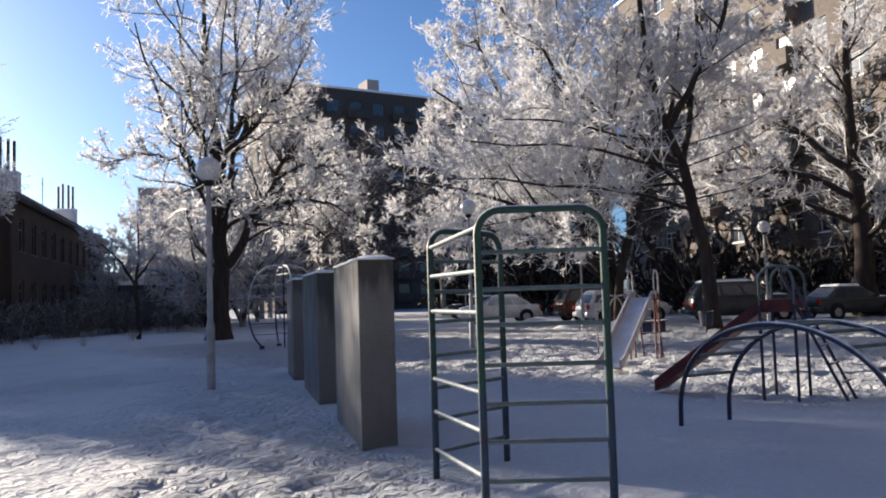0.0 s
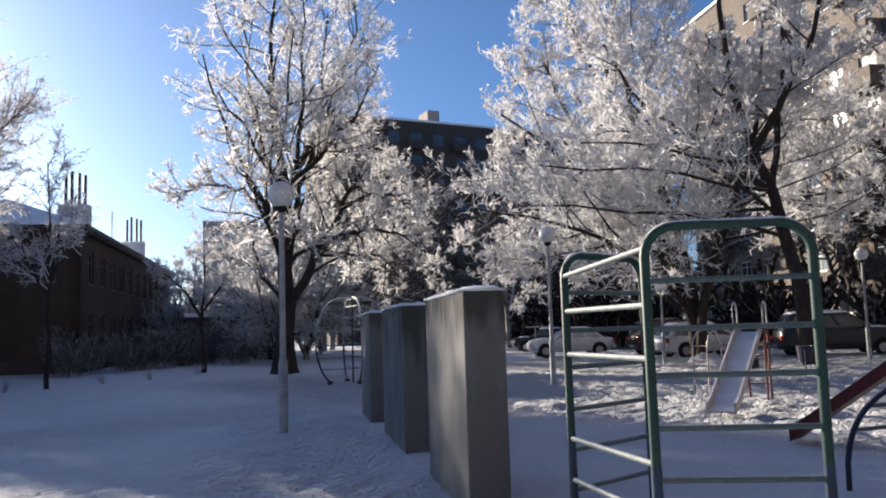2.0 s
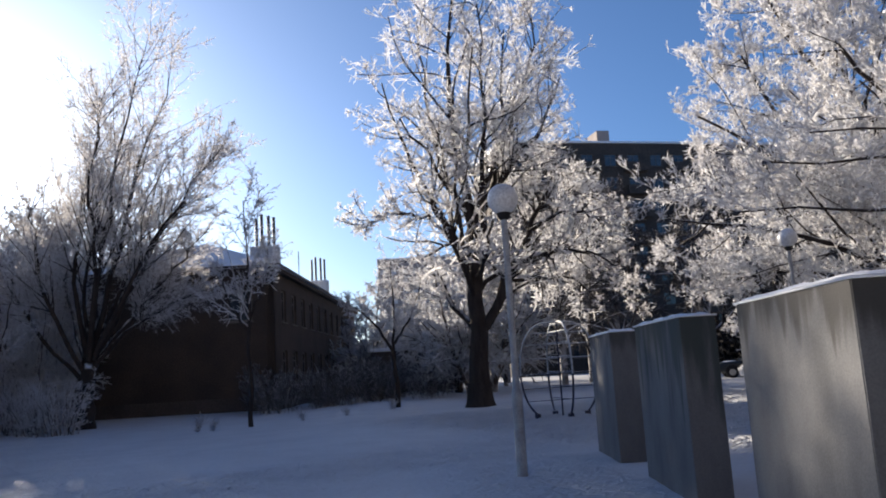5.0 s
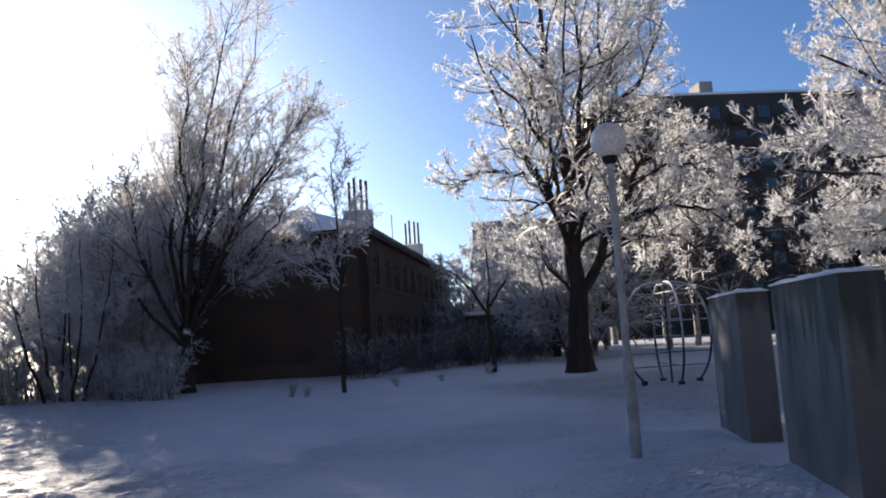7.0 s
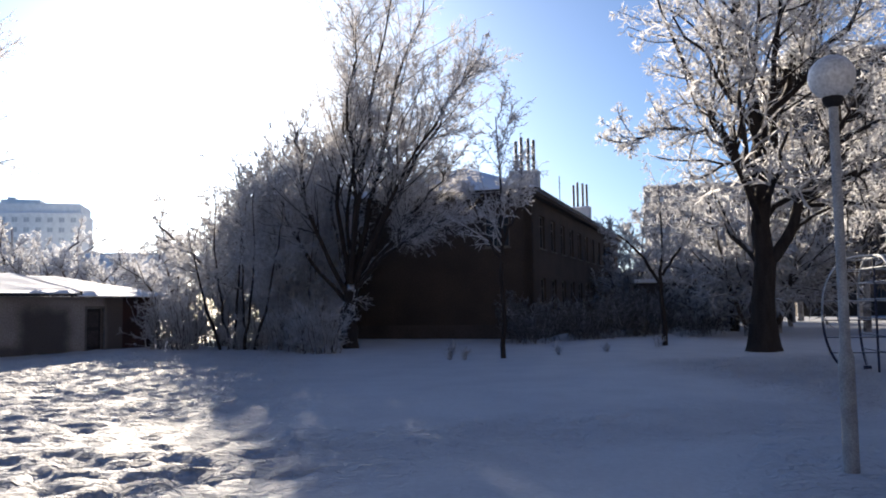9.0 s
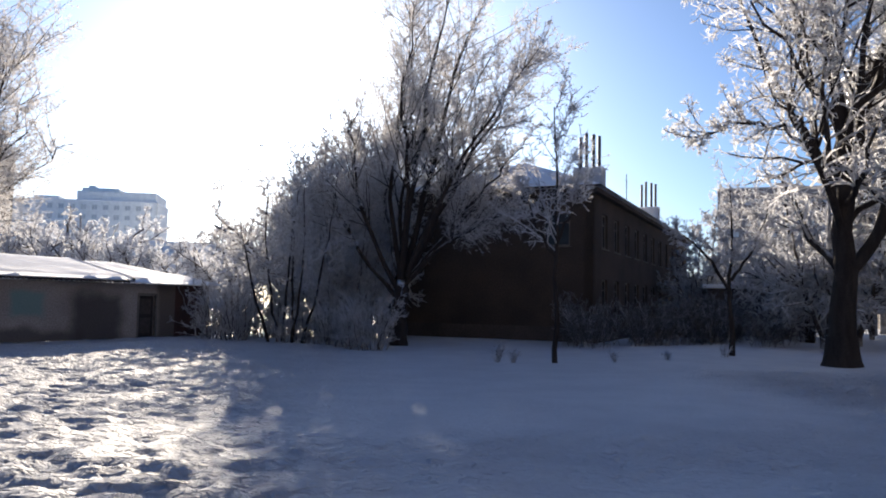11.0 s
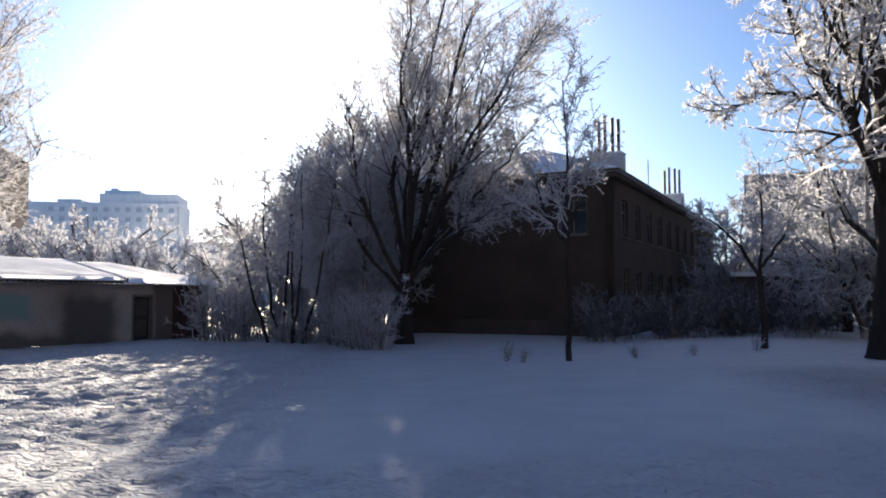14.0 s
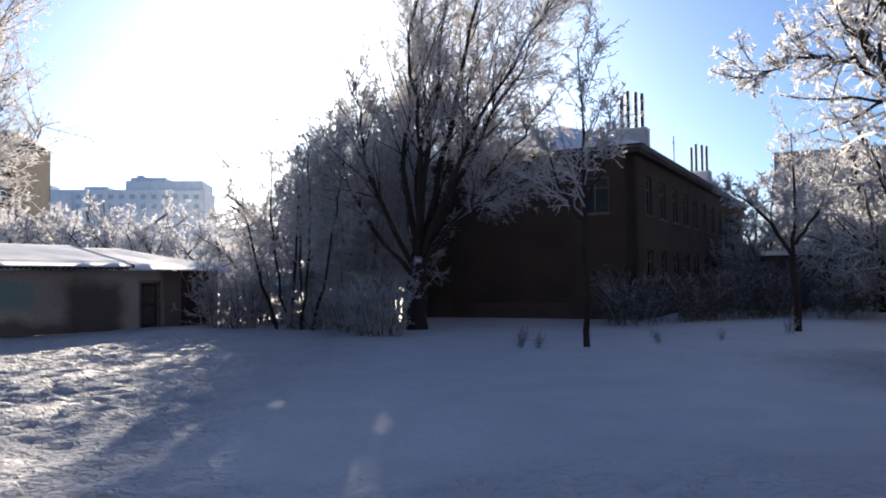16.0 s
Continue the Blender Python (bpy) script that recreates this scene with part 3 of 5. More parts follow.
def runs(base, name, colour, start, drop, strength):
    """Concrete with dark runs of dirt that hang from its top, ragged along their lower ends."""
    mat = base.copy()
    mat.name = name
    nt = mat.node_tree
    n, l, p = nt.nodes, nt.links, nt.nodes["Principled BSDF"]
    tc, mp, no = n.new("ShaderNodeTexCoord"), n.new("ShaderNodeMapping"), n.new("ShaderNodeTexNoise")
    mp.inputs["Scale"].default_value = (5.0, 5.0, 0.55)
    no.inputs["Scale"].default_value, no.inputs["Detail"].default_value, no.inputs["Distortion"].default_value = 1.0, 4, 0.3
    l.new(tc.outputs["Object"], mp.inputs["Vector"])
    l.new(mp.outputs[0], no.inputs["Vector"])
    se = n.new("ShaderNodeSeparateXYZ")
    l.new(tc.outputs["Object"], se.inputs[0])
    high = n.new("ShaderNodeMapRange")
    high.inputs["From Min"].default_value, high.inputs["From Max"].default_value = start - drop, start
    high.inputs["To Min"].default_value, high.inputs["To Max"].default_value = -0.32, 0.2
    l.new(se.outputs["Z"], high.inputs["Value"])
    both = n.new("ShaderNodeMath")
    l.new(no.outputs["Fac"], both.inputs[0])
    l.new(high.outputs[0], both.inputs[1])
    edge = n.new("ShaderNodeMapRange")
    edge.interpolation_type = "SMOOTHSTEP"
    edge.inputs["From Min"].default_value, edge.inputs["From Max"].default_value = 0.46, 0.64
    l.new(both.outputs[0], edge.inputs["Value"])
    amount_of = n.new("ShaderNodeMath")
    amount_of.operation = "MULTIPLY"
    l.new(edge.outputs[0], amount_of.inputs[0])
    amount_of.inputs[1].default_value = strength
    mx = n.new("ShaderNodeMix")
    mx.data_type = "RGBA"
    l.new(amount_of.outputs[0], mx.inputs["Factor"])
    l.new(p.inputs["Base Color"].links[0].from_socket, mx.inputs["A"])
    mx.inputs["B"].default_value = (*colour, 1)
    l.new(mx.outputs["Result"], p.inputs["Base Color"])
    return mat


STAINED = (runs(CONCRETE, "concrete_stained_top", (0.045, 0.044, 0.043), 1.9, 0.75, 0.85),
           runs(CONCRETE, "concrete_dark_runs", (0.04, 0.052, 0.052), 1.95, 1.6, 0.9),
           runs(CONCRETE, "concrete_weathered", (0.05, 0.052, 0.052), 1.9, 0.6, 0.7))
for k, (x, y, turn, ln, wide) in enumerate(((5.25, 6.39, 59.2, 2.02, 0.37), (7.06, 9.53, 60.3, 2.05, 0.375), (8.76, 12.59, 58.7, 2.06, 0.39))):
    SU = (math.cos(radians(turn)), math.sin(radians(turn)))
    e = (SU[1] * wide, -SU[0] * wide)
    s = thing("concrete_slab", ("grey concrete slab with dark stains under its snowy top", "grey concrete slab with dark runs, snow on top", "weathered grey concrete slab standing in the snow")[k], "concrete slab", pose(x, y, 0), "row of concrete slabs")
    mb = Mesh().box(0, 1, 0, ln, -0.2, 1.9, 0.012)
    mb.v = [skew(*p, e, SU) for p in mb.v]
    part("slab", mb, STAINED[k], s)
    cap = Mesh()
    n1, n2 = 6, 16
    top = []
    for i in range(n1 + 1):
        for j in range(n2 + 1):
            a, b = i / n1, j / n2
            edge = min(min(a, 1 - a) * 0.4, min(b, 1 - b) * ln)
            h = 0.035 * min(1, edge / 0.07) ** 0.5 + 0.02 * (hashed(i, j, k) - 0.5)
            top.append(skew(-0.04 + 1.08 * a, -0.02 + (ln + 0.04) * b, 1.906 + max(h, 0.004), e, SU))
    cap.add(top, [(i * (n2 + 1) + j, (i + 1) * (n2 + 1) + j, (i + 1) * (n2 + 1) + j + 1, i * (n2 + 1) + j + 1) for i in range(n1) for j in range(n2)])
    rim = Mesh().box(-0.04, 1.04, -0.02, ln + 0.02, 1.894, 1.908)
    cap.add([skew(*p, e, SU) for p in rim.v], rim.f)
    part("snow_cap", cap, ROOFSNOW, s, smooth=True)


# ---- lamps ----
def street_lamp(x, y, h, r, lean=0.0, label=""):
    s = thing("street_lamp", label or "grey lamp post with a white rimed globe", "street lamp", pose(x, y, 0, 0, lean, 0), "globe lamps")
    part("pole", Mesh().lathe([(0.075, -0.2), (0.075, 1.1), (0.06, 1.16), (0.05, 1.2), (0.045, h - 0.1)], 14), POLE, s, smooth=True)
    part("collar", Mesh().lathe([(0.05, h - 0.1), (0.09, h - 0.06), (0.10, h), (0.06, h + 0.02)], 14), TYRE, s)
    pts = [(max(0.02, r * math.sin(math.pi * i / 16)), h + r * 0.93 - r * math.cos(math.pi * i / 16)) for i in range(17)]
    part("globe", Mesh().lathe(pts, 24), GLOBE, s, "white globe shade", True)
    return s


street_lamp(7.12, 12.72, 3.66, 0.22)
street_lamp(16.75, 15.32, 3.82, 0.22)
street_lamp(27.2, 18.7, 2.8, 0.24)
street_lamp(31.6, 12.9, 3.65, 0.24)


# ---- climbing frame ----
def hoop(a, b, h, r=0.12, n=6):
    """A hoop with rounded corners over two feet."""
    a, b = Vector(a), Vector(b)
    d = (b - a).normalized()
    pts = [a + Vector((0, 0, -0.2)), a + Vector((0, 0, h - r))]
    for i in range(1, n + 1):
        t = math.pi / 2 * i / n
        pts.append(a + d * r * (1 - math.cos(t)) + Vector((0, 0, h - r + r * math.sin(t))))
    w = (b - a).length
    for i in range(0, n + 1):
        t = math.pi / 2 * (1 - i / n)
        pts.append(a + d * (w - r * (1 - math.cos(t))) + Vector((0, 0, h - r + r * math.sin(t))))
    pts.append(b + Vector((0, 0, -0.2)))
    return pts


cl = thing("climbing_frame", "green and blue steel climbing frame with frosted rungs", "climbing frame")
A, B, C, D = Vector((4.22, 3.82, 0)), Vector((4.82, 3.17, 0)), Vector((4.75, 4.83, 0)), Vector((5.66, 4.83, 0))
for a, b, h in ((A, B, 2.09), (C, D, 2.05)):
    part("hoop", Mesh().tube(hoop(a, b, h, 0.17), 0.028, 12), GREEN, cl, "green hoop", True)
    for p in (a, b):
        part("lower_post", Mesh().tube([p + Vector((0, 0, -0.2)), p + Vector((0, 0, 0.8))], 0.0295, 12), BLUE, cl, "blue-painted lower post", True)
RU = (0.2, 0.47, 0.73, 1.0, 1.28, 1.53, 1.79)
for z in RU:
    up = Vector((0, 0, z))
    part("rung", Mesh().tube([A + up, B + up], 0.017, 8), RUNG, cl, smooth=True)
    part("rung", Mesh().tube([C + up, D + up], 0.017, 8), RUNG, cl, smooth=True)
for z in (0.23, 0.54, 0.81, 1.37, 1.66):
    part("rung", Mesh().tube([A + Vector((0, 0, z)), C + Vector((0, 0, z))], 0.018, 8), RIMED, cl, "rung thick with rime", True)
part("rung", Mesh().tube([A + Vector((0, 0, 1.97)), C + Vector((0, 0, 1.9))], 0.018, 8), RIMED, cl, "rung thick with rime", True)

# ---- arched climber ----
ar = thing("arched_ladder", "dark blue arched steel ladder dusted with frost", "climbing frame")
ac, ad, an = Vector((8.2, 3.12, 0)), Vector((-0.35, -0.94, 0)), Vector((0.94, -0.35, 0))


def arch_point(c, d, n, side, u, span, rise, half=0.36):
    a = math.pi * u
    return c + d * (-span * math.cos(a)) + n * side * half + Vector((0, 0, rise * math.sin(a) ** 0.8 if 0 < u < 1 else -0.15))


for side in (-1, 1):
    part("arch", Mesh().tube([arch_point(ac, ad, an, side, i / 24, 1.35, 1.12) for i in range(25)], 0.027, 10), NAVY, ar, smooth=True)
for i in range(3, 23, 2):
    part("rung", Mesh().tube([arch_point(ac, ad, an, s, i / 24, 1.35, 1.12) for s in (-1, 1)], 0.019, 8), RUNG, ar, smooth=True)


# ---- slides ----
def slide(label, bottom, top, z, chute, rail, w=0.5, ladder=1.1, tall=False, run=0.3):
    """A slide from the top platform down to the bottom, ladder behind."""
    b, t = Vector((*bottom, 0.12 if run > 0.2 else 0.05)), Vector((*top, z))
    d = Vector((t.x - b.x, t.y - b.y, 0)).normalized()
    n = Vector((d.y, -d.x, 0))
    s = thing("slide", label, "playground slide")
    pts = [b - Vector((0, 0, 0.06)), b + d * run, t, t + d * 0.45]
    for nm, o0, o1, hh in (("chute", -w / 2, w / 2, 0.03), ("side_board", -w / 2 - 0.035, -w / 2 - 0.003, 0.17), ("side_board", w / 2 + 0.003, w / 2 + 0.035, 0.17)):
        mb = Mesh()
        vs = [p + n * o + Vector((0, 0, e)) for p in pts for o, e in ((o0, 0), (o1, 0), (o1, hh), (o0, hh))]
        fs = [(0, 1, 2, 3), (15, 14, 13, 12)]
        for i in range(3):
            for j in range(4):
                k = (j + 1) % 4
                fs.append((i * 4 + j, i * 4 + 4 + j, i * 4 + 4 + k, i * 4 + k))
        part(nm, mb.add(vs, fs), chute, s)
    e = t + d * 0.45
    for o in (-1, 1):
        p0, p1 = t + n * o * (w / 2 + 0.07), e + n * o * (w / 2 + 0.07)
        for p in (p0, p1):
            part("post", Mesh().tube([Vector((p.x, p.y, -0.2)), Vector((p.x, p.y, z + 0.1))], 0.022, 8), rail, s, smooth=True)
        pts2 = hoop((p0.x, p0.y, z), (p1.x, p1.y, z), 0.62, 0.2)
        part("handrail", Mesh().tube(pts2, 0.018, 8), STEEL if chute == STEEL else RUNG, s, smooth=True)
        f = e + d * ladder * 0.55 + n * o * (w / 2)
        top_end = e + n * o * w / 2 + Vector((0, 0, 0.1))
        part("ladder_rail", Mesh().tube([Vector((f.x, f.y, -0.2)), top_end, *([top_end + d * -0.18 + Vector((0, 0, 0.46))] if tall else [])], 0.022, 8), rail, s, smooth=True)
    for i in range(1, 5):
        u = i / 5
        p = e + d * ladder * 0.55 * (1 - u)
        part("ladder_rung", Mesh().tube([Vector((p.x, p.y, z * u)) - n * w / 2, Vector((p.x, p.y, z * u)) + n * w / 2], 0.017, 8), rail, s, smooth=True)
    return s


slide("worn steel slide with red platform, frosted", (12.62, 8.2), (15.4, 9.08), 1.3, STEEL, RUST, 0.42)
slide("red steel slide with a frosted navy ladder", (10.95, 6.2), (11.1, 4.62), 1.14, RED, NAVY, 0.42, 1.2, True, 0.08)

# ---- small playground pieces ----
hp = thing("hoop_ladder", "small bent steel hoop ladder on trampled snow", "climbing frame")
for o in (0.0, 0.45):
    part("hoop", Mesh().tube(hoop((16.95 + 0.3 * o, 10.9 + o, 0), (17.8 + 0.3 * o, 10.65 + o, 0), 1.38, 0.4), 0.02, 8), STEEL, hp, smooth=True)
for z in (0.35, 0.68, 1.0):
    for px, py in ((16.95, 10.9), (17.8, 10.65)):
        part("rung", Mesh().tube([(px, py, z), (px + 0.135, py + 0.45, z)], 0.014, 6), RUST, hp, smooth=True)
lb = thing("litter_bin", "dark blue metal litter bin on a frame", "litter bin", pose(25.2, 12.4, 0, 0, 0, 25))
part("bucket", Mesh().lathe([(0.19, 0.22), (0.25, 0.72), (0.235, 0.72), (0.18, 0.26)], 16), NAVY, lb)
for o in (-0.28, 0.28):
    part("leg", Mesh().tube([(o, 0, -0.1), (o, 0, 0.62)], 0.018, 6), NAVY, lb)
be = thing("bench", "low dark plank bench on the trampled snow", "bench", pose(24.4, 13.9, 0, 0, 0, 8))
for k in range(3):
    part("plank", Mesh().box(-0.8, 0.8, -0.2 + k * 0.14, -0.08 + k * 0.14, 0.40, 0.45, 0.008), RUST, be)
for o in (-0.6, 0.6):
    part("leg", Mesh().box(o - 0.04, o + 0.04, -0.17, 0.17, -0.1, 0.398, 0.008), NAVY, be)
cb = thing("carpet_rail", "thin steel carpet-beating rail by the cars", "rail", pose(31.8, 29.3, 0, 0, 0, -40))
part("bar", Mesh().tube([(-0.6, 0, 1.55), (0.9, 0, 1.55)], 0.03, 8), STEEL, cb, smooth=True)
for o in (-0.1, 0.8):
    part("post", Mesh().tube([(o, 0, -0.1), (o, 0, 1.54)], 0.03, 8), STEEL, cb, smooth=True)
for i, (x, y, r, h) in enumerate(((29.3, 18.2, 0.7, 0.32), (28.2, 19.8, 0.9, 0.28), (31.5, 24.6, 0.8, 0.3), (27.5, 16.6, 0.6, 0.22))):
    mb, n = Mesh(), 18
    rows = [[(x + r * q / 6 * math.cos(2 * math.pi * j / n) * 1.4, y + r * q / 6 * math.sin(2 * math.pi * j / n), -0.06 + h * math.cos(math.pi / 2 * q / 6) ** 0.8 * (0.75 + 0.5 * hashed(j, q, i))) for j in range(n)] for q in range(1, 7)]
    vs = [(x, y, h)] + [p for row in rows for p in row]
    fs = [(0, 1 + j, 1 + (j + 1) % n) for j in range(n)] + [(1 + q * n + j, 1 + q * n + n + j, 1 + q * n + n + (j + 1) % n, 1 + q * n + (j + 1) % n) for q in range(5) for j in range(n)]
    tagged(part("snow_mound", mb.add(vs, fs), SNOW, None, smooth=True), "lumpy mound of shovelled snow by the cars", "snow mound", "snow mounds by the cars")

# ---- globe climber ----
gl = thing("globe_climber", "thin steel globe climber of curved bars on snow", "climbing frame", pose(14.9, 21.9, 0, 0, 0, -20))


def oval(a):
    """Half-width and height on the oval, a from the foot to the top."""
    t = math.pi * (0.16 + 0.84 * a)
    return 1.16 * math.sin(t) ** 0.62, 1.28 - 1.38 * math.cos(t)


for k in range(4):
    d = ((1, 0), (-1, 0), (0, 1), (0, -1))[k]
    for i0, i1, m in ((0, 9, NAVY), (9, 24, RIMEW)):
        part("curved_bar", Mesh().tube([(oval(i / 24)[0] * d[0], oval(i / 24)[0] * d[1], oval(i / 24)[1]) for i in range(i0, i1 + 1)], 0.03, 8), m, gl, "" if i0 == 0 else "rime-covered upper bar", smooth=True)
    f, z = oval(0)
    part("foot", Mesh().box(f * d[0] - 0.07, f * d[0] + 0.07, f * d[1] - 0.07, f * d[1] + 0.07, -0.05, z + 0.03, 0.01), NAVY, gl)
part("centre_post", Mesh().tube([(0, 0, -0.2), (0, 0, 2.66)], 0.028, 8), NAVY, gl, smooth=True)
for a in (0.16, 0.27, 0.38, 0.5, 0.62, 0.74, 0.86):
    w, z = oval(a)
    m = RIMEW if a > 0.45 else BLUE
    part("bar", Mesh().tube([(-w, 0, z), (w, 0, z)], 0.016, 6), m, gl, smooth=True)
    part("bar", Mesh().tube([(0, -w, z + 0.04), (0, w, z + 0.04)], 0.016, 6), m, gl, smooth=True)


# ---- cars ----
def shell(levels, corner=0.35, n=36):
    """A closed form of rounded rings; levels: (z, x0, x1, half-width)."""
    vs, fs = [], []
    for z, x0, x1, w in levels:
        for i in range(n):
            a = 2 * math.pi * (i + 0.5) / n
            c, q = math.cos(a), math.sin(a)
            vs.append(((x0 + x1) / 2 + (x1 - x0) / 2 * math.copysign(abs(c) ** corner, c), w * math.copysign(abs(q) ** corner, q), z))
    for k in range(len(levels) - 1):
        for i in range(n):
            j = (i + 1) % n
            fs.append((k * n + i, k * n + j, k * n + n + j, k * n + n + i))
    fs += [tuple(range(n - 1, -1, -1)), tuple(range((len(levels) - 1) * n, len(levels) * n))]
    return Mesh().add(vs, fs)


def car(label, m, paint, length=4.3, width=1.75, height=1.5, suv=False, snow=False, glass=None):
    c = thing("car", label, "car", m, "parked cars")
    hw, a, glass = width / 2, length / 2, glass or GLASS
    wl = 0.62 * height
    bl = [(0.26, -a + 0.35, a - 0.3, hw - 0.12), (0.34, -a + 0.06, a - 0.05, hw - 0.03), (0.52, -a, a, hw), (0.68, -a + 0.03, a, hw), (wl - 0.08, -a + 0.12, a - 0.02, hw - 0.02), (wl - 0.01, -a + 0.3, a - 0.06, hw - 0.07), (wl + 0.02, -a + 0.6, a - 0.15, hw - 0.16)]
    part("body", shell(bl, 0.3), paint, c, smooth=True)
    f0, f1 = -a + 1.05, -a + 1.85
    r0, r1 = (a - 0.06, a - 0.42) if suv else (a - 0.42, a - 1.15)
    zb, zt = wl - 0.03, height - 0.09
    wb, wt = hw - 0.07, hw - 0.24
    part("cabin", shell([(zb, f0, r0, wb), (zt, f1, r1, wt), (height - 0.03, f1 + 0.13, r1 - 0.1, wt - 0.06), (height, f1 + 0.4, r1 - 0.3, wt - 0.25)], 0.2), paint, c, smooth=True)

    def at(u, v, s, o):
        """A place on the cabin's side: u along from front to back, v up from the waist."""
        return (f0 + (f1 - f0) * v + u * ((r0 - f0) + ((r1 - f1) - (r0 - f0)) * v), s * (wb + (wt - wb) * v + o), zb + (zt - zb) * v)

    for s in (-1, 1):
        for u0, u1 in ((0.07, 0.34), (0.37, 0.63), (0.66, 0.92)):
            q = [at(u0, 0.14, s, 0.012), at(u1, 0.14, s, 0.012), at(u1, 0.88, s, 0.012), at(u0, 0.88, s, 0.012)]
            q += [(x, y - s * 0.05, z) for x, y, z in q]
            part("side_window", Mesh().add(q, [(0, 1, 2, 3), (7, 6, 5, 4), (0, 4, 5, 1), (1, 5, 6, 2), (2, 6, 7, 3), (3, 7, 4, 0)]), glass, c)
        part("wing_mirror", shell([(zb + 0.06, f0 + 0.3, f0 + 0.42, 0.09), (zb + 0.12, f0 + 0.28, f0 + 0.44, 0.11), (zb + 0.2, f0 + 0.32, f0 + 0.42, 0.09)], 0.6, 12), paint, c, smooth=True).matrix_basis = pose(0, s * (hw + 0.02), 0)
    for name, lo, hi, d in (("windscreen", f0, f1, -1), ("rear_window", r0, r1, 1)):
        q = []
        for v, w in ((0.16, wb - 0.14), (0.9, wt - 0.1)):
            for y in (-w, w):
                q.append((lo + (hi - lo) * v + d * 0.014, y, zb + (zt - zb) * v))
        q = [q[0], q[1], q[3], q[2]]
        q += [(x - d * 0.05, y, z) for x, y, z in q]
        part(name, Mesh().add(q, [(0, 1, 2, 3), (7, 6, 5, 4), (0, 4, 5, 1), (1, 5, 6, 2), (2, 6, 7, 3), (3, 7, 4, 0)]), glass, c)
    if snow:
        part("roof_snow", shell([(height - 0.05, f1 + 0.02, r1 - 0.02, wt - 0.03), (height + 0.0, f1 + 0.06, r1 - 0.05, wt - 0.05), (height + 0.05, f1 + 0.25, r1 - 0.2, wt - 0.2)], 0.35), ROOFSNOW, c, "snow on the roof", smooth=True)
        part("bonnet_snow", shell([(wl - 0.02, -a + 0.4, f0 + 0.1, hw - 0.2), (wl + 0.05, -a + 0.55, f0 + 0.08, hw - 0.25), (wl + 0.075, -a + 0.75, f0, hw - 0.4)], 0.45), ROOFSNOW, c, "snow on the bonnet", smooth=True)
    if suv:
        for s in (-1, 1):
            part("roof_rail", Mesh().tube([(f1 + 0.25, s * (wt - 0.1), height - 0.03), (f1 + 0.35, s * (wt - 0.1), height + 0.06), (r1 - 0.35, s * (wt - 0.1), height + 0.06), (r1 - 0.25, s * (wt - 0.1), height - 0.03)], 0.018, 6), RIM, c)
    for x in (0.82 - a, a - 0.85):
        for s in (-1, 1):
            arch = part("wheel_arch", Mesh().lathe([(0.30, -0.02), (0.375, -0.02), (0.375, 0.012), (0.30, 0.012)], 20), TYRE, c)
            arch.matrix_basis = pose(x, s * (hw - 0.008), 0.34, 90, 0, 0)
            wh = part("wheel", Mesh().lathe([(0.19, -0.1), (0.29, -0.1), (0.32, -0.06), (0.32, 0.06), (0.29, 0.1), (0.19, 0.1)], 20), TYRE, c)
            wh.matrix_basis = pose(x, s * (hw - 0.08), 0.31, 90, 0, 0)
            part("rim", Mesh().lathe([(0.05, -0.108), (0.18, -0.104), (0.19, 0.104), (0.05, 0.108)], 14), RIM, wh)
    for s in (-1, 1):
        part("tail_lamp", Mesh().box(a - 0.09, a + 0.012, s * (hw - 0.15) - 0.09, s * (hw - 0.15) + 0.09, 0.66, 0.88, 0.02), LAMPR, c)
        part("headlight", Mesh().box(-a + 0.02, -a + 0.14, s * (hw - 0.24) - 0.15, s * (hw - 0.24) + 0.15, 0.58, 0.73, 0.02), LAMPW, c)
    part("bumper", shell([(0.36, a - 0.2, a + 0.05, hw - 0.06), (0.46, a - 0.2, a + 0.07, hw - 0.05), (0.56, a - 0.2, a + 0.03, hw - 0.06)], 0.3, 20), paint, c, smooth=True)
    part("number_plate", Mesh().box(a + 0.06, a + 0.085, -0.26, 0.26, 0.42, 0.53, 0.004), LAMPW, c)
    return c


FROSTG = material("frosted_car_glass", (0.42, 0.45, 0.5), 0.5, (0.22, 0.24, 0.28), 1.2, 20, 0.1, 0.003)
car("white estate car with snow on its roof", pose(33.0, 20.4, 0, 0, 0, 150), CARW, 4.4, 1.75, 1.5, True, True)
car("brown off-road car with a steep rear", pose(35.3, 23.4, 0, 0, 0, 148), CARB, 4.3, 1.8, 1.7, True)
car("white saloon car with frosted windows and snow", pose(32.6, 27.8, 0, 0, 0, -40), CARW, 4.4, 1.75, 1.45, False, True, FROSTG)
car("dark car with snow on its roof", pose(39.5, 35.5, 0, 0, 0, -40), CARD, 4.4, 1.75, 1.45, False, True)
car("dark van with a snowy roof beside a tree", pose(34.8, 15.4, 0, 0, 0, 130), CARD, 4.7, 1.85, 1.8, True, True)
# added car: its dark paint stands in for the shade at this spot
car("added car near the beige block, painted dark as shade", pose(36.9, 11.6, 0, 0, 0, 150), CARD, 4.3, 1.75, 1.45, False, True)


# ---- trees ----
def unit(a):
    return a / np.maximum(np.linalg.norm(a, axis=-1, keepdims=True), 1e-9)


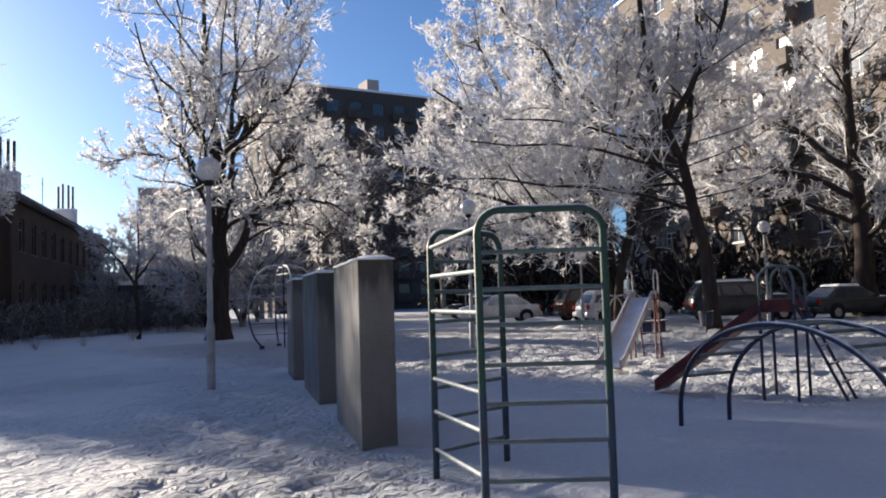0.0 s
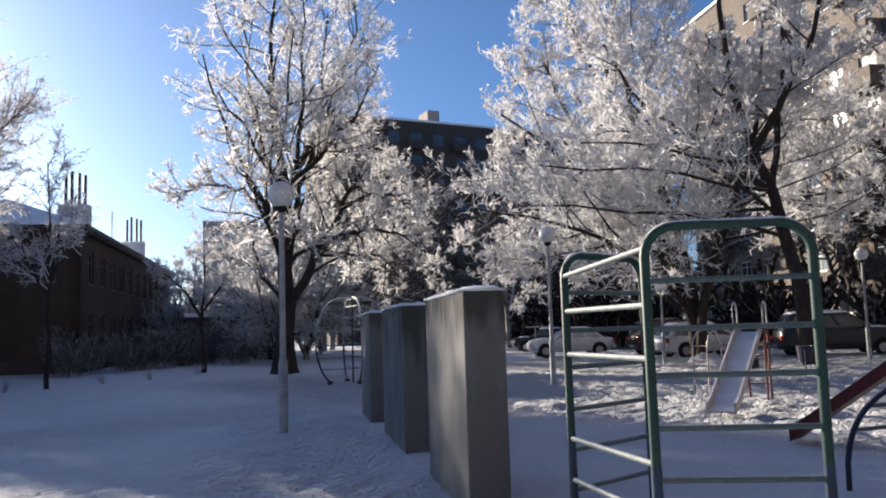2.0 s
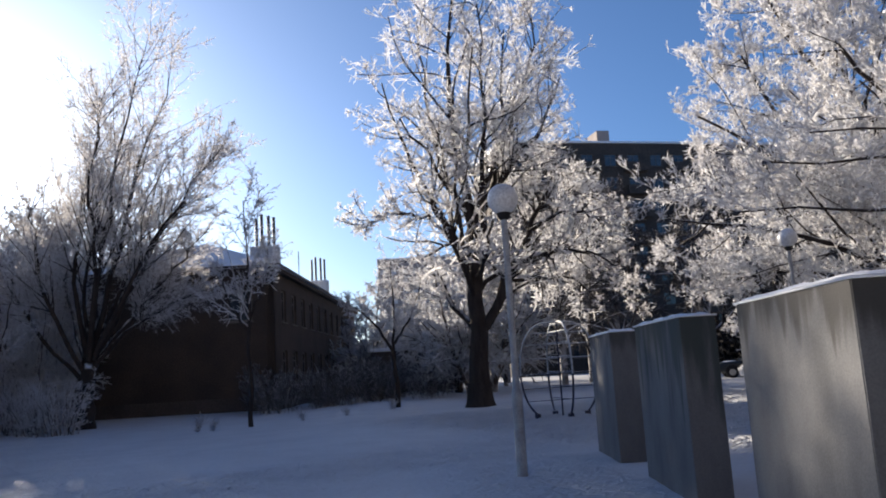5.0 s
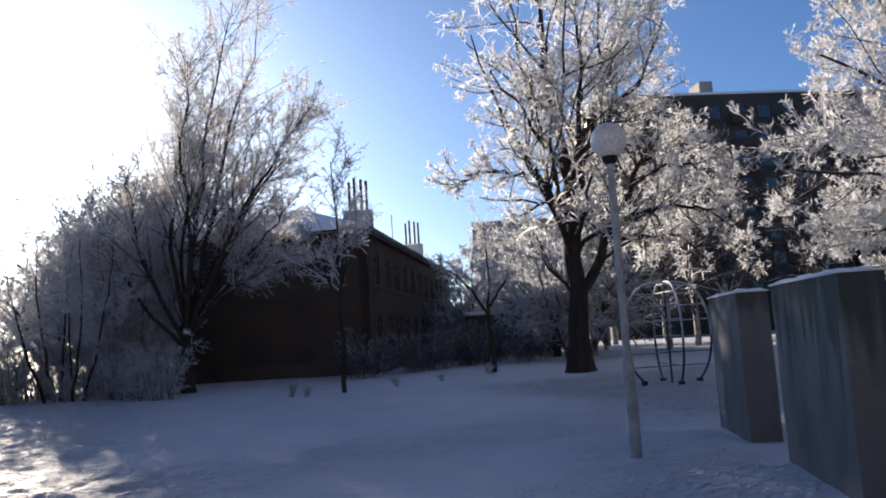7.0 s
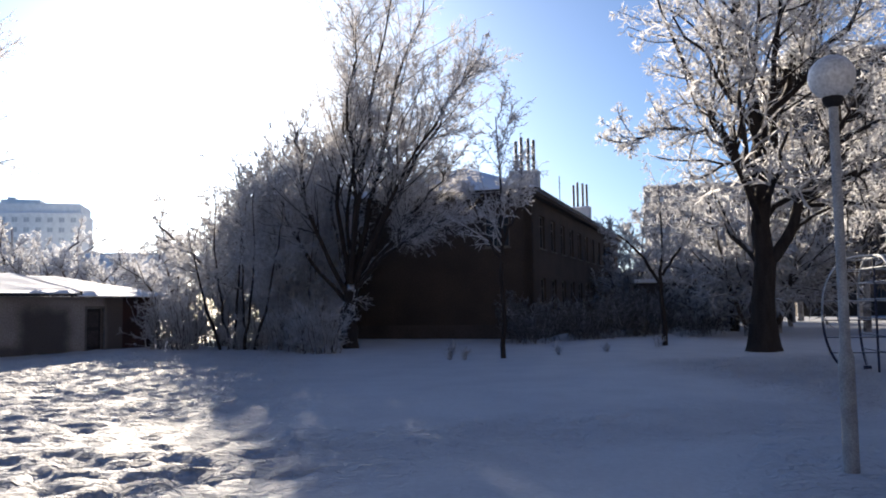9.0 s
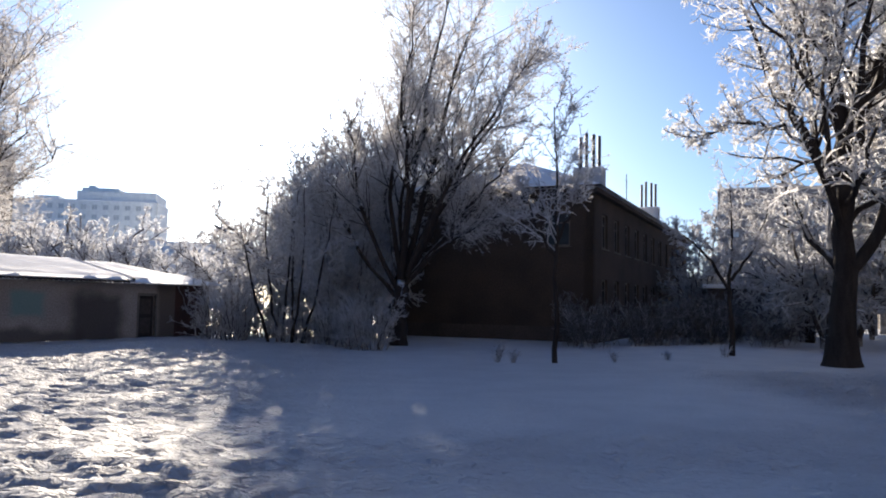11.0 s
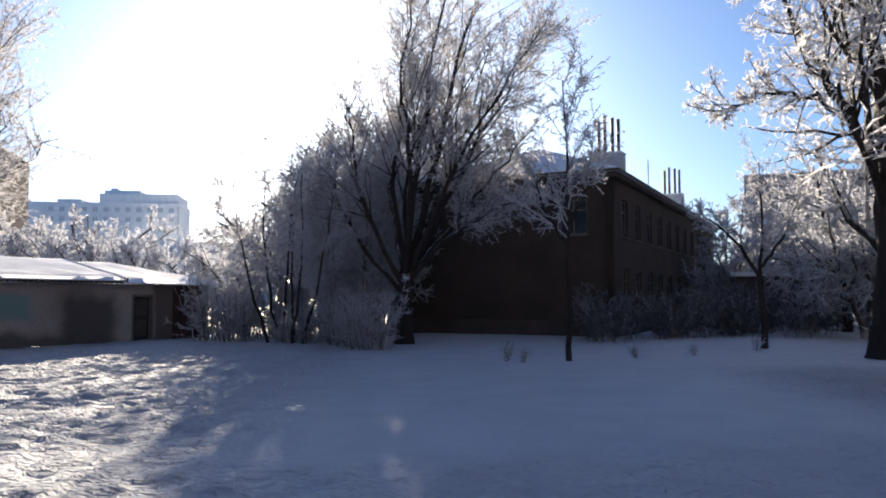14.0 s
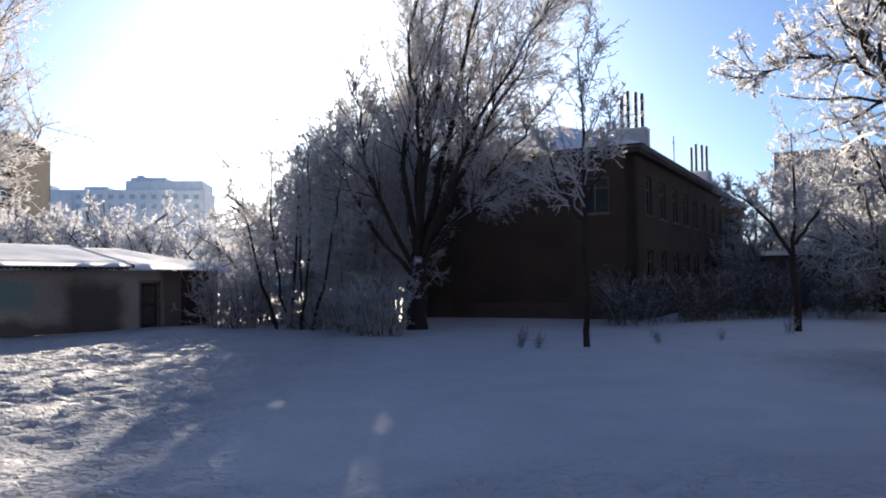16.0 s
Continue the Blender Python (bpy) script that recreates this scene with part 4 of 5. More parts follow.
def shoots(rng, P, R, n, t0, t1, angle, spread, length, taper, k, up, wiggle, rr, rmin, rend=0.35, shorten=0.5, rise=0.0):
    """Branches from parent polylines P (p, kp, 3) with radii R: n each, as polylines of k points."""
    p, kp, _ = P.shape
    t = rng.uniform(t0, t1, (p, n))
    f = t * (kp - 1)
    i = np.minimum(f.astype(int), kp - 2)
    f = (f - i)[..., None]
    row = np.arange(p)[:, None]
    base = P[row, i] * (1 - f) + P[row, i + 1] * f
    tan = unit(P[row, i + 1] - P[row, i])
    rad = R[row, i] * (1 - f[..., 0]) + R[row, i + 1] * f[..., 0]
    q = rng.normal(size=(p, n, 3))
    q = unit(q - tan * (q * tan).sum(-1, keepdims=True))
    a = np.radians(rng.normal(angle, spread, (p, n)))[..., None]
    d = unit(unit(tan * np.cos(a) + q * np.sin(a)) + np.array([0, 0, rise])).reshape(-1, 3)
    plen = np.linalg.norm(np.diff(P, axis=1), axis=-1).sum(1)[:, None]
    L = (length * plen * (1 - shorten * (t - t0) / max(t1 - t0, 1e-6)) * rng.uniform(0.65, 1.25, (p, n))).reshape(-1)
    rad = np.maximum(np.minimum(rad * rr, rad), rmin).reshape(-1)
    pts = [base.reshape(-1, 3)]
    step = (L / (k - 1))[:, None]
    for j in range(k - 1):
        pts.append(pts[-1] + d * step)
        d = unit(d + rng.normal(size=d.shape) * wiggle + np.array([0, 0, up]))
    Q = np.stack(pts, 1)
    Rr = rad[:, None] * np.linspace(1, rend, k)[None, :]
    return Q, np.maximum(Rr, rmin * 0.5)


def tubes(P, R, n):
    """Vertices and quads of tapered tubes along all polylines at once."""
    p, k, _ = P.shape
    t = np.empty_like(P)
    t[:, 1:-1] = P[:, 2:] - P[:, :-2]
    t[:, 0], t[:, -1] = P[:, 1] - P[:, 0], P[:, -1] - P[:, -2]
    t = unit(t)
    ref = np.where(np.abs(t[:, :1, 2:3]) > 0.9, np.array([1.0, 0.1, 0]), np.array([0.12, 0.2, 1.0]))
    u = unit(np.cross(t, np.broadcast_to(ref, t.shape)))
    v = np.cross(t, u)
    a = np.linspace(0, 2 * np.pi, n, endpoint=False)
    V = P[:, :, None] + R[:, :, None, None] * (u[:, :, None] * np.cos(a)[None, None, :, None] + v[:, :, None] * np.sin(a)[None, None, :, None])
    base = (np.arange(p) * k * n)[:, None, None] + (np.arange(k - 1) * n)[None, :, None] + np.arange(n)[None, None]
    nxt = (np.arange(p) * k * n)[:, None, None] + (np.arange(k - 1) * n)[None, :, None] + ((np.arange(n) + 1) % n)[None, None]
    F = np.stack([base, nxt, nxt + n, base + n], -1).reshape(-1, 4)
    return V.reshape(-1, 3), F


def needles(P, R):
    """Three-sided pointed needles from the first to the last point."""
    a, b = P[:, 0], P[:, -1]
    t = unit(b - a)
    u = unit(np.cross(t, np.where(np.abs(t[:, 2:3]) > 0.9, np.array([1.0, 0.1, 0]), np.array([0.12, 0.2, 1.0]))))
    v = np.cross(t, u)
    ring = [a + R[:, :1] * (u * math.cos(k) + v * math.sin(k)) for k in (0, 2.094, 4.189)]
    V = np.stack([*ring, b], 1).reshape(-1, 3)
    o = (np.arange(len(P)) * 4)[:, None]
    F = np.concatenate([o + np.array([[0, 1, 3]]), o + np.array([[1, 2, 3]]), o + np.array([[2, 0, 3]])])
    return V, F


def slivers(P, R):
    """Crooked thin twigs through three points, ending in a tip."""
    t = unit(P[:, 2] - P[:, 0])
    u = unit(np.cross(t, unit(np.sin(P[:, 0] * 91.7) + np.array([0.11, 0.2, 0.3]))))
    V = np.stack([P[:, 0] + u * R[:, :1], P[:, 0] - u * R[:, :1], P[:, 1] + u * R[:, :1], P[:, 1] - u * R[:, :1], P[:, 2]], 1).reshape(-1, 3)
    o = (np.arange(len(P)) * 5)[:, None]
    return V, np.concatenate([o + np.array([q]) for q in ((0, 1, 3), (0, 3, 2), (2, 3, 4))])


def tube_mesh(name, sets, mat, smooth_shade=False):
    vs, loops, sizes, off = [], [], [], 0
    for P, R, n in sets:
        if P.shape[1] == 2:
            V, F = needles(P, R * 1.25)
        elif n == 3 and P.shape[1] == 3:
            V, F = slivers(P, R * 0.95)
        else:
            V, F = tubes(P, R, n)
        vs.append(V)
        loops.append((F + off).ravel())
        sizes.append(np.full(len(F), F.shape[1]))
        off += len(V)
    V, L, S = np.concatenate(vs), np.concatenate(loops), np.concatenate(sizes)
    me = bpy.data.meshes.new(name)
    me.vertices.add(len(V))
    me.vertices.foreach_set("co", V.astype(np.float32).ravel())
    me.loops.add(len(L))
    me.loops.foreach_set("vertex_index", L.astype(np.int32))
    me.polygons.add(len(S))
    me.polygons.foreach_set("loop_start", (np.cumsum(S) - S).astype(np.int32))
    me.materials.append(mat)
    me.update(calc_edges=True)
    if smooth_shade:
        me.shade_smooth()
    return me


def resample(stems, k=10):
    """Stems given as (points, r0, r1), smoothed to k points each."""
    P, R = [], []
    for pts, r0, r1 in stems:
        a = np.array(pts, float)
        s = np.linspace(0, 1, len(a))
        u = np.linspace(0, 1, k)
        q = np.stack([np.interp(u, s, a[:, i]) for i in range(3)], -1)
        q[1:-1] = (q[:-2] + 2 * q[1:-1] + q[2:]) / 4
        P.append(q)
        R.append(np.linspace(r0, r1, k))
    return np.stack(P), np.stack(R)


def tree_meshes(seed, stems, limbs, levels, thin, twig=TWIG, bark=BARK, trunk_sides=12, split=False, crook=0.035, bare=0):
    """stems: trunk lines; limbs: given boughs; levels: dicts for shoots(). Returns trunk and crown meshes."""
    rng = np.random.default_rng(seed)
    sets, P, R = [], *resample(stems, 12)
    P[:, 1:] += rng.normal(size=P[:, 1:].shape) * np.linspace(0.035, crook, P.shape[1] - 1)[None, :, None]
    sets.append((P, R, trunk_sides))
    src = [(P[bare:], R[bare:])]
    if limbs:
        LP, LR = resample(limbs, 12)
        LP[:, 1:] += rng.normal(size=LP[:, 1:].shape) * max(0.05, crook * 0.7)
        sets.append((LP, LR, 8))
        src = [(np.concatenate([P, LP]), np.concatenate([R, LR]))]
    crown = []
    for i, lv in enumerate(levels):
        Q, QR = shoots(rng, *src[-1], **lv)
        src.append((Q, QR))
        if i < thin:
            sets.append((Q, QR, 5))
        else:
            crown.append((Q, QR, 3))
    if split:
        return [tube_mesh("stem", [(P[i:i + 1], R[i:i + 1], trunk_sides)], bark, True) for i in range(len(P))], tube_mesh("crown", crown, twig)
    return tube_mesh("trunk", sets, bark, True), tube_mesh("crown", crown, twig)


def tree(label, x, y, meshes, rz=0, s=1.0, group="", name="tree", category="tree"):
    t = thing(name, label, category, pose(x, y, 0, 0, 0, rz) @ Matrix.Scale(s, 4), group)
    if isinstance(meshes[0], list):
        for stem in meshes[0]:
            part("stem", stem, None, t)
    else:
        part("trunk", meshes[0], None, t)
    part("crown", meshes[1], None, t, "rime-covered twigs")
    return t


def lv(n, t0, t1, angle, spread, length, k, up, wiggle, rr, rmin, shorten=0.5, rend=0.35, rise=0.0):
    return dict(n=n, t0=t0, t1=t1, angle=angle, spread=spread, length=length, taper=1, k=k, up=up, wiggle=wiggle, rr=rr, rmin=rmin, shorten=shorten, rend=rend, rise=rise)


# local axes of trees near the path: rx to the viewer's right, ry away from the viewer
def view_tree(x, y):
    return math.degrees(math.atan2(-(x - 1.0), y - 4.0))


# the big dark tree
bx, by = 17.35, 30.3
big_stems = [([(0, 0, -0.2), (0.0, 0, 1.2), (0.15, 0, 3.0), (0.2, 0, 5.2), (0.1, 0.1, 7.5), (-0.1, 0.2, 10), (-0.3, 0.1, 13), (-0.2, 0, 17.2)], 0.46, 0.04)]
big_limbs = [
    ([(0.2, 0, 5.4), (-0.5, 0, 6.4), (-1.3, -0.2, 7.9), (-2.4, -0.3, 10), (-3.2, -0.4, 13.4)], 0.17, 0.03),
    ([(-0.9, 0, 6.8), (-1.6, -0.4, 7.5), (-2.8, -0.8, 7.7), (-4.2, -1.0, 7.3)], 0.09, 0.02),
    ([(0.2, 0, 6.0), (0.9, 0.4, 8.0), (1.6, 0.6, 11), (2.0, 0.8, 15.8)], 0.16, 0.03),
    ([(0.1, 0, 7.0), (-0.8, 0.8, 9.2), (-1.4, 1.0, 12), (-1.7, 1.2, 16.4)], 0.13, 0.03),
    ([(0.15, 0, 6.6), (0.6, -0.8, 8.6), (0.9, -1.4, 11.5), (0.9, -1.6, 15.6)], 0.13, 0.03),
    ([(0.2, 0, 7.4), (1.4, -0.2, 8.8), (3.0, -0.3, 10.8), (4.3, -0.2, 13.0)], 0.12, 0.03),
    ([(0.5, 0.2, 8.4), (1.8, 0.4, 11.0), (2.9, 0.5, 13.8), (3.3, 0.4, 16.2)], 0.10, 0.03),
    ([(0.2, 0, 2.9), (0.9, 0.1, 4.2), (1.9, 0.2, 5.7), (2.7, 0.3, 7.4), (3.6, 0.3, 9.0)], 0.24, 0.05),
    ([(1.6, 0.1, 5.3), (2.9, -0.2, 5.9), (4.3, -0.4, 5.8), (5.8, -0.6, 5.2)], 0.12, 0.025),
    ([(1.2, 0.1, 4.7), (2.6, 0.5, 5.0), (4.2, 0.8, 4.7), (6.2, 0.8, 4.2)], 0.10, 0.025),
    ([(2.4, 0.2, 6.8), (3.6, -0.5, 7.4), (4.8, -0.9, 7.1), (5.8, -1.1, 6.2)], 0.09, 0.02),
    ([(2.9, 0.3, 7.7), (4.2, 0.6, 8.4), (5.3, 0.9, 8.2), (6.2, 1.0, 7.2)], 0.08, 0.02),
]
BIG = tree_meshes(11, big_stems, big_limbs, [
    lv(24, 0.24, 1.0, 48, 14, 0.36, 6, 0.07, 0.2, 0.45, 0.026, shorten=0.35),
    lv(11, 0.28, 1.0, 48, 17, 0.42, 5, 0.03, 0.3, 0.55, 0.016),
    lv(7, 0.2, 1.0, 56, 22, 0.66, 3, -0.12, 0.45, 0.9, 0.016, rise=0.1),
], 1, TWIGD, crook=0.15)
t = tree("tall dark-barked tree with rimed upright branches", bx, by, BIG, view_tree(bx, by))
flare = Mesh().lathe([(0.66, -0.25), (0.56, 0.12), (0.50, 0.45), (0.465, 0.9)], 16)
flare.v = [(x * (1 + 0.25 * math.sin(3 * math.atan2(y, x)) * max(0, 0.5 - z)), y * (1 + 0.2 * math.sin(3 * math.atan2(y, x)) * max(0, 0.5 - z)), z) for x, y, z in flare.v]
part("root_flare", flare, BARK, t, smooth=True)

# round, dense rimed crowns
RL = [
    lv(13, 0.3, 1.0, 55, 15, 0.5, 6, 0.03, 0.14, 0.42, 0.03),
    lv(11, 0.15, 1.0, 48, 16, 0.44, 5, 0.05, 0.18, 0.5, 0.02),
    lv(8, 0.1, 1.0, 48, 20, 0.52, 3, 0.06, 0.35, 0.7, 0.0155, rise=0.3),
    lv(7, 0.15, 1.0, 50, 22, 0.66, 3, 0.0, 0.42, 0.9, 0.0165, rise=0.35),
]
ROUND1 = tree_meshes(21, [
    ([(0, 0, -0.2), (-0.15, 0, 2), (-1.4, -0.1, 4.6), (-4.0, -0.5, 7.4), (-6.8, -0.8, 9.8)], 0.25, 0.04),
    ([(0.05, 0.1, -0.2), (0.05, 0.2, 2.3), (-0.6, 0.5, 5.5), (-1.8, 0.8, 9), (-2.6, 0.9, 13)], 0.22, 0.04),
    ([(0.1, -0.1, -0.2), (0.3, -0.3, 2.5), (1.6, -0.6, 5.5), (2.6, -0.6, 8.5), (3.0, -0.6, 12)], 0.2, 0.04),
    ([(-0.2, -0.1, 1.8), (-1.2, -1.0, 3.4), (-3.8, -1.6, 5.0), (-7.6, -2.0, 6.0)], 0.15, 0.035),
    ([(-0.1, 0.1, 1.6), (-1.8, 0.4, 3.2), (-4.4, 0.7, 4.1), (-7.2, 0.9, 3.9)], 0.13, 0.035),
    ([(-0.7, 0, 4.0), (-2.4, 0.6, 6.6), (-4.4, 1.2, 9.4), (-5.6, 1.4, 12.6)], 0.14, 0.035),
    ([(-0.9, 0.4, 6.0), (-1.4, -0.8, 8.6), (-3.2, -1.4, 11.0), (-4.2, -1.6, 14.2)], 0.13, 0.035),
], [], RL, 1)
ROUND2 = tree_meshes(22, [
    ([(0, 0, -0.2), (-0.1, 0, 1.6), (-0.55, 0, 4.4), (-1.5, 0.1, 7.4), (-2.0, 0.1, 11), (-1.9, 0, 14.5)], 0.27, 0.04),
    ([(-1.2, 0, 6.6), (-0.2, -0.5, 8.0), (0.9, -0.8, 10), (1.6, -0.9, 13)], 0.13, 0.04),
    ([(-0.8, 0, 5.2), (-0.6, 1.2, 7.5), (-0.4, 2.2, 10), (-0.3, 2.8, 13)], 0.12, 0.04),
    ([(-0.9, 0, 5.4), (-2.6, -1.0, 6.8), (-4.4, -1.4, 8.4), (-5.4, -1.4, 10.5)], 0.12, 0.04),
], [], RL, 1)
ROUND3 = tree_meshes(23, [
    ([(0, 0, -0.2), (-0.05, 0, 2), (-0.2, 0, 5.6), (-0.3, 0.1, 8.5), (-0.1, 0.1, 14.5)], 0.46, 0.05),
    ([(-0.2, 0, 5.2), (1.2, -0.4, 7.2), (2.8, -0.8, 9.4), (4.0, -0.9, 13)], 0.22, 0.05),
    ([(-0.2, 0, 5.5), (-1.6, 0.3, 7.0), (-3.2, 0.4, 8.6), (-4.4, 0.4, 11.5)], 0.2, 0.05),
    ([(-0.15, 0, 4.6), (-2.0, -0.8, 5.8), (-4.2, -1.2, 6.2), (-6.0, -1.4, 6.0)], 0.15, 0.04),
], [], RL, 1)
tree("spreading tree with a dense white rimed crown", 29.6, 18.7, ROUND1, view_tree(29.6, 18.7), 1.12, "playground trees")
tree("leaning dark-trunked tree with a rimed crown", 28.0, 13.4, ROUND2, view_tree(28, 13.4), 1.15, "playground trees")
tree("stout dark tree with a wide rimed crown", 38.5, 11.2, ROUND3, view_tree(38.5, 11.2), 1.15, "playground trees")

# the many-stemmed willow: a short thick trunk, limbs fanning out from about 2 m
ws = [([(0, 0, -0.2), (-0.05, 0, 0.9), (0.05, 0, 1.9), (0.1, 0.05, 2.7)], 0.40, 0.26)]
for pts, r0 in (
    ([(0.2, -0.1, 2.4), (1.6, -0.5, 3.9), (3.2, -0.9, 4.9), (4.4, -1.1, 5.4)], 0.12),
    ([(0.25, 0, 2.6), (1.3, 0.3, 4.9), (2.6, 0.5, 7.4), (3.9, 0.6, 9.6), (4.9, 0.7, 11.4)], 0.16),
    ([(0.2, 0.1, 2.7), (0.8, 0.5, 5.5), (1.6, 0.8, 9), (2.6, 1.0, 12.6), (3.3, 1.0, 15.0)], 0.17),
    ([(0.1, 0, 2.7), (0.3, -0.3, 6), (0.9, -0.6, 10), (2.0, -0.8, 15.4)], 0.17),
    ([(0.0, 0.1, 2.5), (-0.5, 0.5, 5.5), (-0.2, 0.8, 9.0), (0.9, 1.0, 13.6)], 0.15),
    ([(-0.1, -0.1, 2.2), (-1.3, -0.5, 4.5), (-1.9, -0.8, 6.6), (-2.0, -0.9, 8.8)], 0.13),
    ([(-0.15, 0.1, 1.9), (-1.9, 0.6, 4.0), (-2.7, 0.9, 5.6), (-3.1, 1.0, 6.8)], 0.12),
    ([(0.2, 0.2, 2.7), (1.2, 1.5, 5.5), (2.4, 2.4, 8.6), (3.6, 2.9, 12.6)], 0.14),
    ([(0.25, -0.2, 2.7), (1.4, -1.4, 5.4), (2.8, -2.0, 8.2), (4.6, -2.4, 10.8)], 0.14),
    ([(0.05, -0.2, 2.6), (0.2, -1.4, 5.6), (0.0, -2.2, 9), (0.3, -2.6, 12.6)], 0.13),
    ([(0.15, 0.2, 2.6), (-0.2, 1.6, 5.4), (0.4, 2.6, 9), (1.0, 3.0, 13.4)], 0.13),
    ([(0.15, 0.2, 2.6), (1.2, 2.2, 5.0), (2.6, 3.8, 7.8), (3.6, 4.6, 10.6)], 0.12),
    ([(0.1, 0.2, 2.6), (0.8, 2.4, 5.4), (1.4, 4.0, 8.8), (1.8, 4.8, 12.0)], 0.12),
    ([(0.2, 0.2, 2.6), (2.0, 2.0, 4.6), (3.8, 3.4, 6.6), (5.0, 4.2, 8.6)], 0.11),
    ([(0.0, 0.2, 2.5), (-0.6, 2.2, 4.6), (-0.8, 3.8, 7.2), (-0.6, 4.6, 9.8)], 0.11),
    ([(0.2, -0.1, 2.5), (1.9, 0.4, 4.6), (3.6, 0.8, 6.6), (4.8, 1.0, 8.4)], 0.11),
):
    ws.append((pts, r0 * 0.8, 0.018))
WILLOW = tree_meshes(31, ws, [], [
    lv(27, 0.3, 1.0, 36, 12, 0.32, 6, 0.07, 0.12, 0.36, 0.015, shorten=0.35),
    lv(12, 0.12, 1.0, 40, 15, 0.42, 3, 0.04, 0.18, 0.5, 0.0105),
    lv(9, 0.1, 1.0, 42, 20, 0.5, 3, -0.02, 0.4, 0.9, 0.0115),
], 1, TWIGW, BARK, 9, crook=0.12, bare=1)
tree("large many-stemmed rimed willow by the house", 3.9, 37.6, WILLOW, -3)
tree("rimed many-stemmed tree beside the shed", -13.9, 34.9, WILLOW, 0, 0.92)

# slender young trees
THIN = [
    lv(18, 0.42, 1.0, 38, 12, 0.3, 5, 0.09, 0.12, 0.6, 0.014),
    lv(10, 0.15, 1.0, 46, 16, 0.42, 4, 0.03, 0.18, 0.7, 0.012),
    lv(7, 0.1, 1.0, 50, 22, 0.46, 3, -0.06, 0.5, 0.9, 0.013),
]
YOUNG1 = tree_meshes(41, [([(0, 0, -0.2), (0.05, 0, 1.5), (-0.05, 0, 3.5), (0.0, 0, 5.5), (-0.1, 0, 7.6)], 0.085, 0.015), ([(0, 0, 3.4), (0.5, 0.1, 4.6), (0.7, 0.2, 6.2)], 0.05, 0.012), ([(0, 0, 3.0), (-0.6, -0.2, 4.0), (-1.0, -0.3, 5.4)], 0.05, 0.012)], [], THIN, 0, TWIGD)
tree("slender young tree with frosted twigs", 8.1, 29.6, YOUNG1, view_tree(8.1, 29.6))
YOUNG2 = tree_meshes(42, [([(0, 0, -0.2), (0.0, 0, 1.2), (-0.1, 0, 2.6), (0.1, 0, 4.2), (-0.1, 0, 6.2)], 0.12, 0.015), ([(-0.1, 0, 2.4), (-0.8, 0, 3.6), (-1.7, 0, 4.4), (-2.2, 0, 4.6)], 0.07, 0.014), ([(0, 0, 2.7), (0.8, 0.1, 3.9), (1.3, 0.2, 5.4)], 0.06, 0.012)], [], THIN, 0, TWIGD)
tree("small dark tree with bare spreading branches", 15.6, 34.1, YOUNG2, view_tree(15.6, 34.1))


def shrub(seed, n, radius, h, twig=TWIG, lean=0.5, r=0.03, dens=(9, 7, 4), thick=1.0, split=False, mid=2):
    rr = random.Random(seed)
    st = []
    for k in range(n):
        a, o = rr.uniform(0, 6.28), rr.uniform(0.2, 1) * radius
        hh = h * rr.uniform(0.65, 1.0)
        b = rr.uniform(0, 0.5) * radius
        st.append(([(b * math.cos(a), b * math.sin(a), -0.15), ((b + 0.25 * (o - b)) * math.cos(a), (b + 0.25 * (o - b)) * math.sin(a), hh * 0.4), (o * math.cos(a), o * math.sin(a), hh)], r, 0.008))
    return tree_meshes(seed, st, [], [
        lv(dens[0], 0.15, 1.0, 40, 14, 0.36, 4, 0.03, 0.16, 0.6, 0.013 * thick),
        lv(dens[1], 0.1, 1.0, 44, 18, 0.48, mid, 0.0, 0.2, 0.8, 0.011 * thick),
        lv(dens[2], 0.1, 1.0, 46, 22, 0.55, 2, -0.04, 0.2, 0.9, 0.010 * thick),
    ], 0, twig, BARKF, 5, split)


SAPL = shrub(51, 16, 1.9, 7.5, TWIG, r=0.045, dens=(14, 9, 5), thick=1.35, split=True, mid=3)
BUSH = shrub(52, 24, 1.7, 2.6, TWIG, dens=(6, 5, 4), thick=1.1)
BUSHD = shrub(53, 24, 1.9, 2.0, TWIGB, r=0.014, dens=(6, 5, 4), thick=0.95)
SAPO = tree_meshes(57, [
    ([(0, 0, -0.2), (-0.7, 0, 2.0), (-1.2, 0.1, 4.0), (-1.5, 0.1, 6.0)], 0.07, 0.014),
    ([(0.3, 0.2, -0.2), (-0.1, 0.3, 2.4), (-0.4, 0.5, 4.4), (-0.3, 0.6, 6.6)], 0.06, 0.014),
    ([(0.5, -0.2, -0.2), (0.7, -0.2, 2.5), (0.8, -0.4, 4.6), (1.1, -0.5, 6.4)], 0.06, 0.014),
], [], [
    lv(16, 0.3, 1.0, 46, 14, 0.34, 5, 0.06, 0.18, 0.6, 0.016),
    lv(11, 0.12, 1.0, 46, 16, 0.44, 4, -0.01, 0.22, 0.7, 0.012),
    lv(8, 0.1, 1.0, 50, 22, 0.5, 3, -0.10, 0.5, 0.9, 0.012),
], 0, TWIG, BARK, 7, True)
HEDGE = shrub(54, 18, 1.9, 2.4, TWIGK, dens=(5, 4, 2), thick=5.5)
tree("leaning rimed saplings with open twiggy crowns", -1.2, 39.2, SAPO, 0, 1.0, "", "sapling_clump", "saplings")
tree("leaning rimed saplings with open twiggy crowns", 0.1, 38.3, SAPO, 150, 0.95, "", "sapling_clump", "saplings")
tree("clump of tall rimed saplings", 2.0, 40.4, SAPL, 220, 1.05, "", "sapling_clump", "saplings")
